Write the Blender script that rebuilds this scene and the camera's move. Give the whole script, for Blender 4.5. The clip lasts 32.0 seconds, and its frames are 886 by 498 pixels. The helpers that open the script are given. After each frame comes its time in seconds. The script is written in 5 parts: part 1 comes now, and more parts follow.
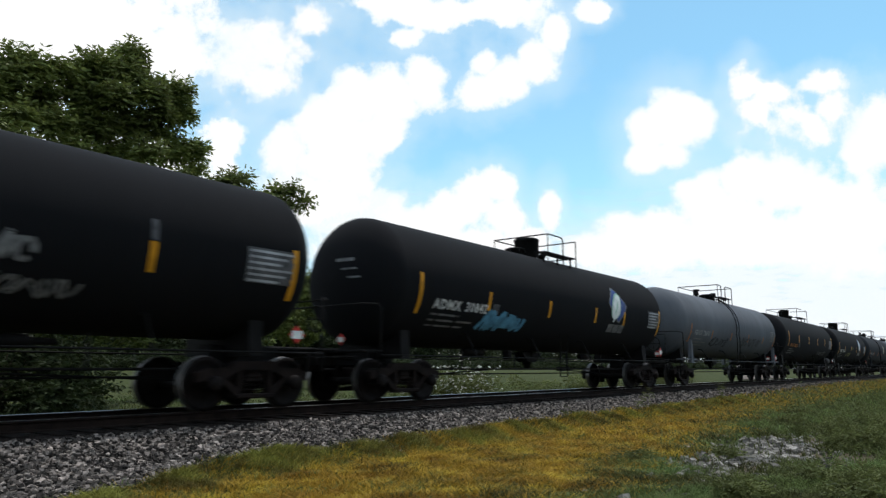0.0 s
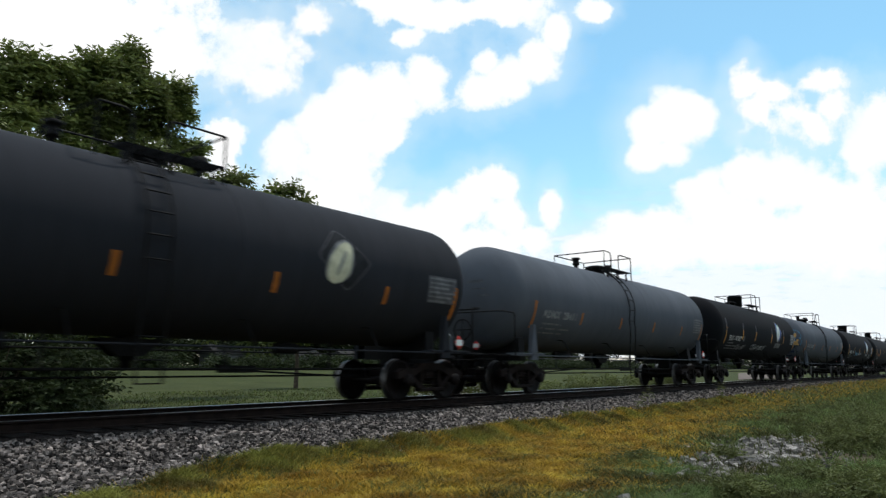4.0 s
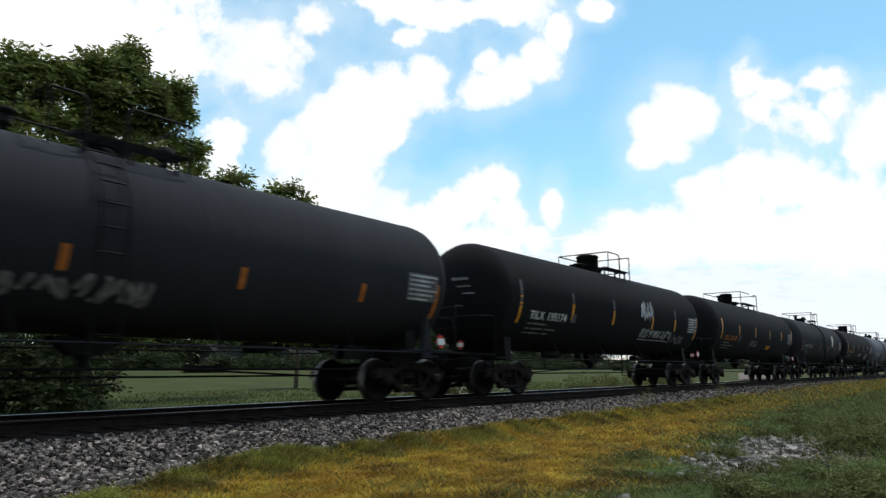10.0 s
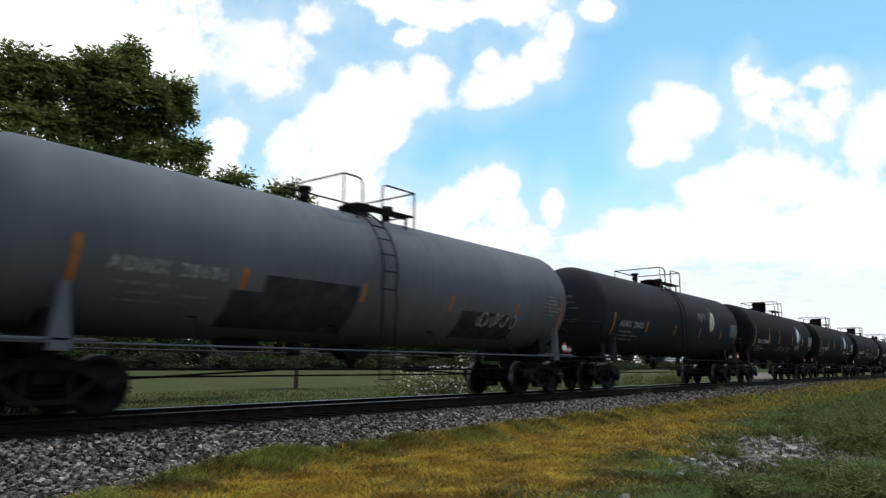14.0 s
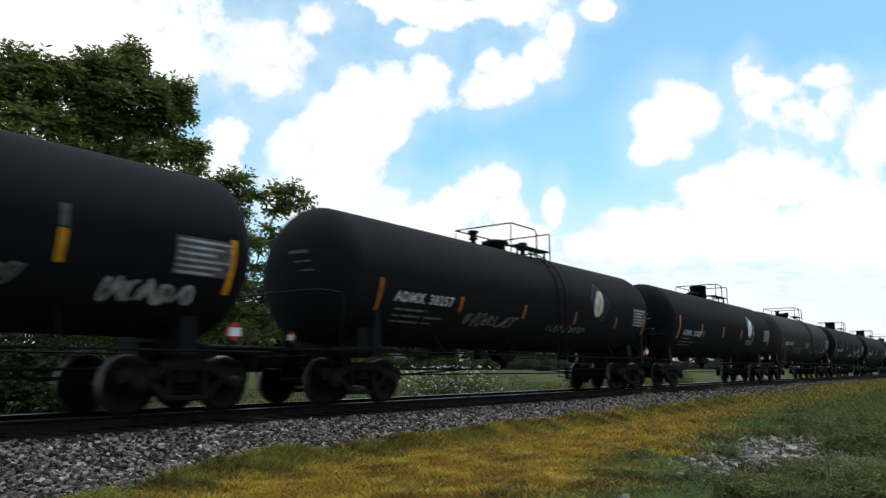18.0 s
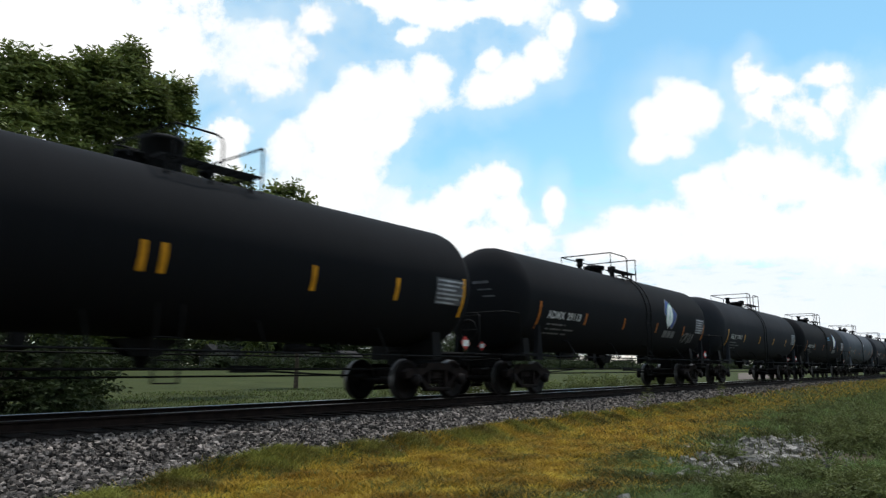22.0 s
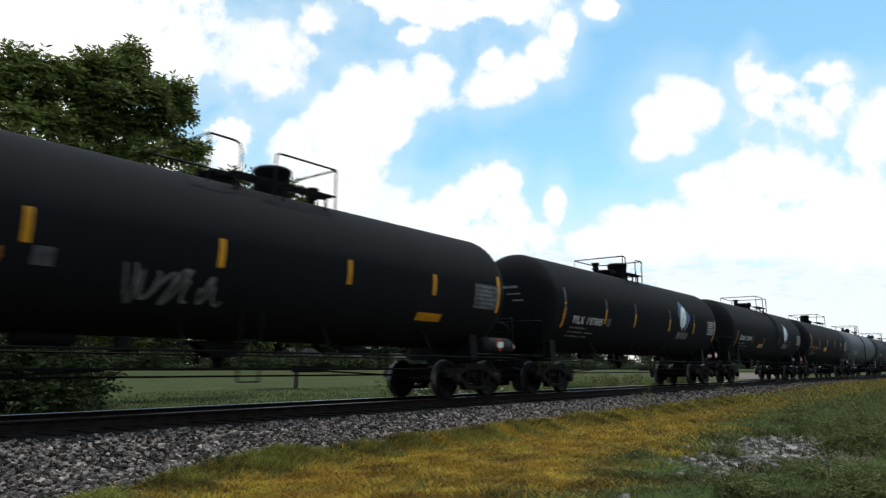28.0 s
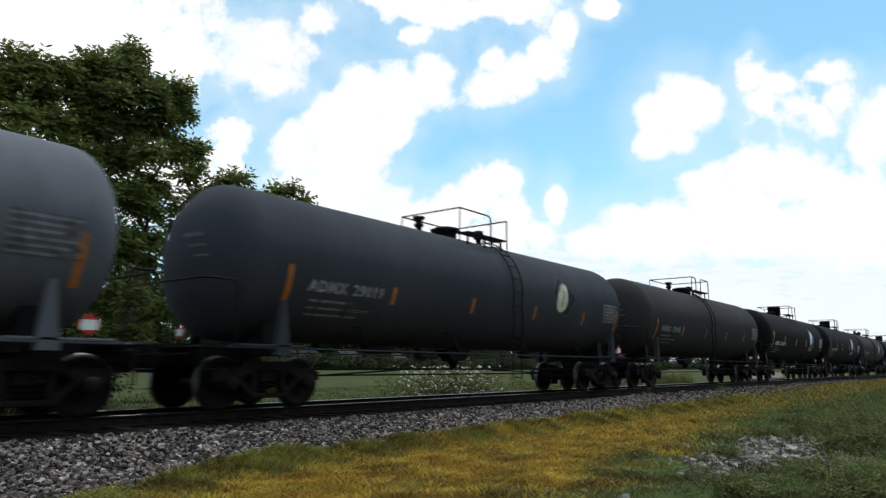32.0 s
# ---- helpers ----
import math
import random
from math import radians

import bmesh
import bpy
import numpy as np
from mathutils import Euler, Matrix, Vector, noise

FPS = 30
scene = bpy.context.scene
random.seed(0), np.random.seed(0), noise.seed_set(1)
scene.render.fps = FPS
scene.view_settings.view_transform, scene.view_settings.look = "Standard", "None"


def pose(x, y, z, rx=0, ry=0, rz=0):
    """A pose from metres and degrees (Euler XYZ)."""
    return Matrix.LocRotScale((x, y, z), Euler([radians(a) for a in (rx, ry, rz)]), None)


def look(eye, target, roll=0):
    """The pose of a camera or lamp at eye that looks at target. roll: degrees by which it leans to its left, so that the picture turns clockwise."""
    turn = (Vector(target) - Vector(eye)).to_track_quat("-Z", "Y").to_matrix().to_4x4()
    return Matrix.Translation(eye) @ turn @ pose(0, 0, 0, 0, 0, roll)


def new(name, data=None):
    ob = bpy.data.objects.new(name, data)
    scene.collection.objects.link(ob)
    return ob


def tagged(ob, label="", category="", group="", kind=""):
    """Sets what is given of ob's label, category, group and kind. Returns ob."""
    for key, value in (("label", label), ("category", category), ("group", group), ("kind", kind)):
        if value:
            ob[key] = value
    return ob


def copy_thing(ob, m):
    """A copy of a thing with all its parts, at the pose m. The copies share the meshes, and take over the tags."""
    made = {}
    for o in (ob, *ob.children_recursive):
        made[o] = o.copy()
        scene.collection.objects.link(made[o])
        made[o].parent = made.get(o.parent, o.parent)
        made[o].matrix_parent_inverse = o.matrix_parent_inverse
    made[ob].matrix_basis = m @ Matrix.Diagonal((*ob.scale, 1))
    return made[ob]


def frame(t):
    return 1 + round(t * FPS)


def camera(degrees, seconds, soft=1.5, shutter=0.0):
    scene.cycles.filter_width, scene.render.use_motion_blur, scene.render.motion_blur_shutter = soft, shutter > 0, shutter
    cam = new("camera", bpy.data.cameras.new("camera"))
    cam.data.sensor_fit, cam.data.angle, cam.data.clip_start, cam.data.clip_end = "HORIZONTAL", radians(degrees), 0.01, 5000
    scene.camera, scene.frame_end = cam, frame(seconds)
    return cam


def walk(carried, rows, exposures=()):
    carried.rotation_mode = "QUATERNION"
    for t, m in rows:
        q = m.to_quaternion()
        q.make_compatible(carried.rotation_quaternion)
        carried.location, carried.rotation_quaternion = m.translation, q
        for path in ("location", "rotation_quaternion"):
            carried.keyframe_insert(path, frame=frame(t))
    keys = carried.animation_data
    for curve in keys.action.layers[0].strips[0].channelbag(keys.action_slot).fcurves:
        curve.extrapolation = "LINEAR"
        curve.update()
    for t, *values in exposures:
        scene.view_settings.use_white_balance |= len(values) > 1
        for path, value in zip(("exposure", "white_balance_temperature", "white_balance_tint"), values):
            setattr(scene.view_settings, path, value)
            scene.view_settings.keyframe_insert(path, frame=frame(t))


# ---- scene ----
# The track runs along x (the way the eye leads to the vanishing point), y grows across it, away from the camera.
EYE_Z = 1.555
RAIL_Z = 0.83            # top of the rail heads above the lawn
TRACK_Y = 11.81          # centre line of the track
SPEED, BRAKE, EASE = 21.65, 0.027, 0.0000612   # metres a second towards -x at 0 s, how it slows, and how the braking eases
CAR = 18.30              # length over the couplers
PHASE = 1.03             # x of the first car's centre at 0 s

FIELD = 65.05
YAW, PITCH = radians(38.216), radians(9.79)
cam = camera(FIELD, 32.0, soft=1.35, shutter=0.18)
VIEW = look((0, 0, EYE_Z), (math.cos(PITCH) * math.cos(YAW), math.cos(PITCH) * math.sin(YAW), EYE_Z + math.sin(PITCH)))
walk(cam, [(0.0, VIEW), (32.0, VIEW)], [(0.0, 0.0), (32.0, 0.0)])

# ---------------------------------------------------------------- light
SUN_EL, SUN_AZ = 71.0, 12.0      # degrees; azimuth from +x towards +y
world = bpy.data.worlds.new("world")
scene.world = world
world.use_nodes = True
wn, wl = world.node_tree.nodes, world.node_tree.links
sky = wn.new("ShaderNodeTexSky")
sky.sky_type = "NISHITA"
sky.sun_disc = False
sky.sun_elevation = radians(SUN_EL)
sky.sun_rotation = radians(90 - SUN_AZ)
sky.air_density, sky.dust_density, sky.ozone_density = 1.0, 0.6, 2.0
hue = wn.new("ShaderNodeHueSaturation")
hue.inputs["Saturation"].default_value, hue.inputs["Hue"].default_value = 1.12, 0.471
hue.inputs["Value"].default_value = 1.2
wl.new(sky.outputs[0], hue.inputs["Color"])
# broken cumulus all round; the part before the camera is built as sheets further down
to_sky, puff, cover, ahead, clear, veil, mixed = (wn.new(k) for k in ("ShaderNodeTexCoord", "ShaderNodeTexNoise", "ShaderNodeMapRange", "ShaderNodeVectorMath", "ShaderNodeMapRange", "ShaderNodeMath", "ShaderNodeMix"))
puff.inputs["Scale"].default_value, puff.inputs["Detail"].default_value = 3.2, 6.0
cover.inputs["From Min"].default_value, cover.inputs["From Max"].default_value = 0.42, 0.54
ahead.operation, ahead.inputs[1].default_value = "DOT_PRODUCT", (math.cos(PITCH) * math.cos(YAW), math.cos(PITCH) * math.sin(YAW), math.sin(PITCH))
clear.inputs["From Min"].default_value, clear.inputs["From Max"].default_value = 0.76, 0.68
veil.operation, mixed.data_type = "MULTIPLY", "RGBA"
mixed.inputs["B"].default_value = (6.9, 7.6, 8.5, 1)
wl.new(to_sky.outputs["Generated"], puff.inputs["Vector"])
wl.new(to_sky.outputs["Generated"], ahead.inputs[0])
wl.new(puff.outputs[0], cover.inputs["Value"])
wl.new(ahead.outputs["Value"], clear.inputs["Value"])
wl.new(cover.outputs[0], veil.inputs[0])
wl.new(clear.outputs[0], veil.inputs[1])
wl.new(veil.outputs[0], mixed.inputs["Factor"])
wl.new(hue.outputs[0], mixed.inputs["A"])
wl.new(mixed.outputs["Result"], wn["Background"].inputs[0])
wn["Background"].inputs[1].default_value = 0.15

sun = new("sun", bpy.data.lights.new("sun", "SUN"))
sun.data.energy, sun.data.angle, sun.data.color = 2.3, radians(0.6), (1.0, 0.99, 0.965)
el, az = radians(SUN_EL), radians(SUN_AZ)
sun_dir = Vector((math.cos(el) * math.cos(az), math.cos(el) * math.sin(az), math.sin(el)))
sun.matrix_world = look(sun_dir * 60, (0, 0, 0))


# ---------------------------------------------------------------- materials
def links_of(m):
    return m.node_tree.nodes, m.node_tree.links


def material(name, base, rough=0.6, metal=0.0, vary=0.15, scale=6.0, fine=60.0, bump=0.1, dark=None, coords="Object", use_color=False, random_tint=0.0, island=0.0, spec=0.12, translucent=0.0, bump_dist=0.01, stretch=None, hue=0.0, uneven=1.0):
    """A principled surface whose colour drifts at two scales, with fine relief."""
    m = bpy.data.materials.new(name)
    m.use_nodes = True
    n, l = links_of(m)
    p = n["Principled BSDF"]
    p.inputs["Roughness"].default_value = rough
    p.inputs["Metallic"].default_value = metal
    p.inputs["Specular IOR Level"].default_value = spec
    tc = n.new("ShaderNodeTexCoord")
    big, small = n.new("ShaderNodeTexNoise"), n.new("ShaderNodeTexNoise")
    big.inputs["Scale"].default_value, small.inputs["Scale"].default_value = scale, fine
    big.inputs["Detail"].default_value, small.inputs["Detail"].default_value = 5.0, 3.0
    place = tc.outputs[coords]
    if stretch:
        mp = n.new("ShaderNodeMapping")
        mp.inputs["Scale"].default_value = stretch
        l.new(place, mp.inputs["Vector"])
        place = mp.outputs[0]
    for t in (big, small):
        l.new(place, t.inputs["Vector"])
    add = n.new("ShaderNodeMath")
    add.operation = "MULTIPLY_ADD"
    add.inputs[1].default_value = 0.45
    l.new(small.outputs[0], add.inputs[0])
    l.new(big.outputs[0], add.inputs[2])
    ramp = n.new("ShaderNodeMapRange")
    ramp.inputs["From Min"].default_value, ramp.inputs["From Max"].default_value = 0.45, 1.0
    l.new(add.outputs[0], ramp.inputs["Value"])
    mix = n.new("ShaderNodeMix")
    mix.data_type = "RGBA"
    d = dark or tuple(c * (1 - vary * 2.2) for c in base)
    b = tuple(min(1, c * (1 + vary)) for c in base)
    mix.inputs["A"].default_value, mix.inputs["B"].default_value = (*d, 1), (*b, 1)
    l.new(ramp.outputs[0], mix.inputs["Factor"])
    colour = mix.outputs["Result"]
    if use_color:
        info = n.new("ShaderNodeObjectInfo")
        mul = n.new("ShaderNodeMix")
        mul.data_type, mul.blend_type = "RGBA", "MULTIPLY"
        mul.inputs["Factor"].default_value = 1.0
        l.new(colour, mul.inputs["A"])
        l.new(info.outputs["Color"], mul.inputs["B"])
        colour = mul.outputs["Result"]
    if random_tint or island:
        src = n.new("ShaderNodeNewGeometry").outputs["Random Per Island"] if island else n.new("ShaderNodeObjectInfo").outputs["Random"]
        amount = island or random_tint
        hsv = n.new("ShaderNodeHueSaturation")
        mr = n.new("ShaderNodeMapRange")
        mr.inputs["To Min"].default_value, mr.inputs["To Max"].default_value = 1 - amount, 1 + amount
        if uneven != 1.0:
            pw = n.new("ShaderNodeMath")
            pw.operation, pw.inputs[1].default_value = "POWER", uneven
            l.new(src, pw.inputs[0])
            src = pw.outputs[0]
        l.new(src, mr.inputs["Value"])
        l.new(mr.outputs[0], hsv.inputs["Value"])
        if hue:
            mh = n.new("ShaderNodeMapRange")
            mh.inputs["From Min"].default_value, mh.inputs["From Max"].default_value = 0.3, 0.7
            mh.inputs["To Min"].default_value, mh.inputs["To Max"].default_value = 0.5 - hue, 0.5 + hue
            l.new(big.outputs[0], mh.inputs["Value"])
            l.new(mh.outputs[0], hsv.inputs["Hue"])
        l.new(colour, hsv.inputs["Color"])
        colour = hsv.outputs["Color"]
    l.new(colour, p.inputs["Base Color"])
    if bump:
        bn = n.new("ShaderNodeBump")
        bn.inputs["Strength"].default_value, bn.inputs["Distance"].default_value = bump, bump_dist
        l.new(small.outputs[0], bn.inputs["Height"])
        l.new(bn.outputs[0], p.inputs["Normal"])
    if translucent:
        tr, ms = n.new("ShaderNodeBsdfTranslucent"), n.new("ShaderNodeMixShader")
        l.new(colour, tr.inputs[0])
        ms.inputs[0].default_value = translucent
        l.new(p.outputs[0], ms.inputs[1])
        l.new(tr.outputs[0], ms.inputs[2])
        l.new(ms.outputs[0], n["Material Output"].inputs[0])
    return m


M = {}
M["tank"] = material("tank_paint", (1, 1, 1), rough=1.0, vary=0.15, scale=1.1, fine=9, bump=0.05, use_color=True, spec=0.22, stretch=(0.6, 0.16, 0.16))
M["frame"] = material("dark_frame_paint", (0.0075, 0.0068, 0.0066), rough=0.7, vary=0.3, scale=3, fine=30, bump=0.1)
M["truck"] = material("rust_dark_steel", (0.015, 0.0100, 0.0085), rough=0.85, vary=0.35, scale=4, fine=35, bump=0.25)
M["wheel"] = material("worn_wheel_steel", (0.009, 0.0062, 0.0055), rough=0.7, metal=0.0, vary=0.3, scale=8, fine=50, bump=0.1)
M["tread"] = material("polished_tread_steel", (0.15, 0.14, 0.135), rough=0.5, metal=1.0, vary=0.1, bump=0.02)
M["rail_head"] = material("polished_rail_steel", (0.34, 0.33, 0.31), rough=0.28, metal=1.0, vary=0.1, bump=0.02)
M["rust"] = material("rail_rust", (0.017, 0.0105, 0.008), rough=0.85, vary=0.3, scale=5, fine=60, bump=0.3)
M["tie"] = material("creosoted_wood", (0.012, 0.0082, 0.0065), rough=0.9, vary=0.35, scale=4, fine=40, bump=0.4, random_tint=0.3)
M["yellow"] = material("yellow_reflective_tape", (0.75, 0.33, 0.02), rough=0.4, vary=0.2, scale=5, fine=50, bump=0.02)
M["white"] = material("white_stencil_paint", (0.62, 0.62, 0.60), rough=0.6, vary=0.2, scale=5, fine=40, bump=0.02)
M["faded"] = material("faded_stencil_paint", (0.19, 0.19, 0.19), rough=0.6, vary=0.3, scale=6, fine=40, bump=0.02)
M["dull_white"] = material("dull_white_stencil_paint", (0.29, 0.29, 0.29), rough=0.6, vary=0.3, scale=6, fine=40, bump=0.02)
M["panel"] = material("grey_stencil_panel", (0.10, 0.10, 0.105), rough=0.6, vary=0.3, scale=6, fine=40, bump=0.02)
M["orange"] = material("orange_stencil_paint", (0.46, 0.15, 0.025), rough=0.6, vary=0.2, scale=5, fine=40, bump=0.02)
M["blue"] = material("blue_decal", (0.032, 0.070, 0.235), rough=0.5, vary=0.15, scale=4, fine=40, bump=0.02)
M["leaf_white"] = material("white_decal", (0.75, 0.78, 0.74), rough=0.5, vary=0.12, scale=4, fine=40, bump=0.02)
M["leaf_green"] = material("pale_green_decal", (0.35, 0.55, 0.42), rough=0.5, vary=0.12, scale=4, fine=40, bump=0.02)
M["cream"] = material("cream_decal", (0.55, 0.53, 0.36), rough=0.55, vary=0.2, scale=4, fine=40, bump=0.02)
M["red"] = material("red_placard", (0.55, 0.05, 0.04), rough=0.5, vary=0.2, scale=9, fine=40, bump=0.02)
M["sky_blue"] = material("blue_spray_paint", (0.12, 0.33, 0.50), rough=0.6, vary=0.3, scale=4, fine=30, bump=0.02)
M["spray_navy"] = material("navy_spray_paint", (0.012, 0.022, 0.06), rough=0.7, vary=0.3, scale=4, fine=30, bump=0.02)
M["spray_dark"] = material("black_spray_paint", (0.02, 0.02, 0.022), rough=0.7, vary=0.3, scale=4, fine=30, bump=0.02)
M["spray_grey"] = material("dark_grey_cover_paint", (0.048, 0.050, 0.054), rough=0.7, vary=0.3, scale=3, fine=30, bump=0.02)
M["spray_white"] = material("white_spray_paint", (0.42, 0.43, 0.44), rough=0.7, vary=0.3, scale=3, fine=30, bump=0.02)
M["spray_olive"] = material("olive_spray_paint", (0.16, 0.16, 0.05), rough=0.7, vary=0.3, scale=3, fine=30, bump=0.02)
M["spray_peach"] = material("peach_spray_paint", (0.62, 0.36, 0.13), rough=0.7, vary=0.2, scale=3, fine=30, bump=0.02)
M["panel_steel"] = material("dark_grey_steel", (0.024, 0.024, 0.025), rough=0.7, vary=0.25, scale=3, fine=30, bump=0.1)
M["gravel"] = material("ballast_gravel", (0.042, 0.036, 0.033), rough=0.9, vary=0.3, scale=14, fine=90, bump=0.8, bump_dist=0.04)
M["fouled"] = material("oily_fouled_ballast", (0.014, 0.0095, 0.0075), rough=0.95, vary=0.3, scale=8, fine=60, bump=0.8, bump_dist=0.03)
M["stone"] = material("crushed_limestone", (0.212, 0.180, 0.158), rough=0.9, vary=0.2, scale=20, fine=120, bump=0.3, island=0.92, uneven=2.2)
M["pale_stone"] = material("pale_flat_stone", (0.215, 0.195, 0.172), rough=0.9, vary=0.2, scale=20, fine=120, bump=0.3, island=0.6)
M["lot"] = material("dry_dirt", (0.14, 0.112, 0.092), rough=0.95, vary=0.2, scale=0.4, fine=6, bump=0.2)
M["bark"] = material("bark", (0.09, 0.07, 0.05), rough=0.95, vary=0.35, scale=6, fine=40, bump=0.6)
M["leaf"] = material("green_leaf", (0.155, 0.185, 0.050), rough=0.5, vary=0.3, scale=0.6, fine=9, bump=0.0, island=0.3, translucent=0.32)
# leaf colour darkened to give the shrubs their tree shade; far woods share it
M["far_shaded_leaf"] = material("far_shaded_green_leaf", (0.034, 0.046, 0.017), rough=0.6, vary=0.25, scale=0.5, fine=5, bump=0.0, island=0.35, translucent=0.3)
M["weed"] = material("weed_leaf", (0.14, 0.157, 0.05), rough=0.6, vary=0.3, scale=1.0, fine=9, bump=0.0, island=0.2, translucent=0.3)
M["petal"] = material("white_petal", (0.56, 0.56, 0.50), rough=0.7, vary=0.1, bump=0.0, translucent=0.3)
M["grass_green"] = material("green_grass", (0.120, 0.142, 0.045), rough=0.7, vary=0.4, scale=0.8, fine=6, bump=0.0, island=0.5, translucent=0.3, hue=0.04)
M["grass_olive"] = material("olive_grass", (0.20, 0.185, 0.042), rough=0.7, vary=0.35, scale=1.3, fine=6, bump=0.0, island=0.4, translucent=0.3, hue=0.03)
M["grass_gold"] = material("golden_dry_grass", (0.42, 0.262, 0.035), rough=0.7, vary=0.30, scale=1.3, hue=0.018, fine=6, bump=0.0, island=0.35, translucent=0.3)


def ground_material():
    m = bpy.data.materials.new("lawn_and_soil")
    m.use_nodes = True
    n, l = links_of(m)
    tc = n.new("ShaderNodeTexCoord")
    a, b = n.new("ShaderNodeTexNoise"), n.new("ShaderNodeTexNoise")
    a.inputs["Scale"].default_value, b.inputs["Scale"].default_value = 0.35, 24.0
    a.inputs["Detail"].default_value = b.inputs["Detail"].default_value = 6.0
    for t in (a, b):
        l.new(tc.outputs["Object"], t.inputs["Vector"])
    mix = n.new("ShaderNodeMix")
    mix.data_type = "RGBA"
    mix.inputs["A"].default_value, mix.inputs["B"].default_value = (0.028, 0.036, 0.010, 1), (0.054, 0.062, 0.019, 1)
    s = n.new("ShaderNodeMath")
    s.operation = "MULTIPLY_ADD"
    s.inputs[1].default_value = 0.5
    l.new(b.outputs[0], s.inputs[0])
    l.new(a.outputs[0], s.inputs[2])
    r = n.new("ShaderNodeMapRange")
    r.inputs["From Min"].default_value, r.inputs["From Max"].default_value = 0.5, 1.0
    l.new(s.outputs[0], r.inputs["Value"])
    l.new(r.outputs[0], mix.inputs["Factor"])
    bp = n.new("ShaderNodeBump")
    bp.inputs["Strength"].default_value, bp.inputs["Distance"].default_value = 0.6, 0.03
    l.new(b.outputs[0], bp.inputs["Height"])
    p = n["Principled BSDF"]
    p.inputs["Roughness"].default_value = 0.95
    p.inputs["Specular IOR Level"].default_value = 0.08
    # dry thatch along the foot of the bed, bare soil round the gravel
    xyz = n.new("ShaderNodeSeparateXYZ")
    l.new(tc.outputs["Object"], xyz.inputs[0])

    def calc(kind, *values):
        q = n.new("ShaderNodeMath")
        q.operation = kind
        for k, value in enumerate(values):
            if isinstance(value, (int, float)):
                q.inputs[k].default_value = value
            else:
                l.new(value, q.inputs[k])
        return q.outputs[0]

    def step(value, lo, hi, to=1.0):
        q = n.new("ShaderNodeMapRange")
        q.interpolation_type = "SMOOTHSTEP"
        q.inputs["From Min"].default_value, q.inputs["From Max"].default_value, q.inputs["To Max"].default_value = lo, hi, to
        l.new(value, q.inputs["Value"])
        return q.outputs[0]

    px_, py_ = xyz.outputs[0], xyz.outputs[1]
    off = calc("SUBTRACT", py_, calc("MULTIPLY_ADD", step(px_, 8, 26), 2.2, 4.6))
    thatch = calc("MULTIPLY", step(calc("MULTIPLY_ADD", a.outputs[0], 1.6, off), -0.1, 1.6), calc("MULTIPLY", calc("LESS_THAN", py_, 11.0), calc("SUBTRACT", 1.0, step(px_, 14, 34, 0.75))))
    ell = calc("ADD", calc("POWER", calc("ABSOLUTE", calc("MULTIPLY_ADD", px_, 0.23, -3.3)), 2.0), calc("POWER", calc("ABSOLUTE", calc("MULTIPLY_ADD", py_, 0.72, -2.38)), 2.0))
    bare = calc("ADD", calc("POWER", calc("ABSOLUTE", calc("MULTIPLY_ADD", px_, 0.34, -4.7)), 2.0), calc("POWER", calc("ABSOLUTE", calc("MULTIPLY_ADD", py_, 1.25, -2.75)), 2.0))
    soil = calc("SUBTRACT", 1.0, step(calc("MULTIPLY_ADD", b.outputs[0], 0.9, calc("MINIMUM", ell, bare)), 0.9, 1.6))
    colour = mix.outputs["Result"]
    for mask, tint in ((thatch, (0.085, 0.062, 0.016, 1)), (soil, (0.095, 0.073, 0.052, 1))):
        blend = n.new("ShaderNodeMix")
        blend.data_type = "RGBA"
        blend.inputs["B"].default_value = tint
        l.new(mask, blend.inputs["Factor"])
        l.new(colour, blend.inputs["A"])
        colour = blend.outputs["Result"]
    l.new(colour, p.inputs["Base Color"])
    l.new(bp.outputs[0], p.inputs["Normal"])
    return m


M["lawn"] = ground_material()


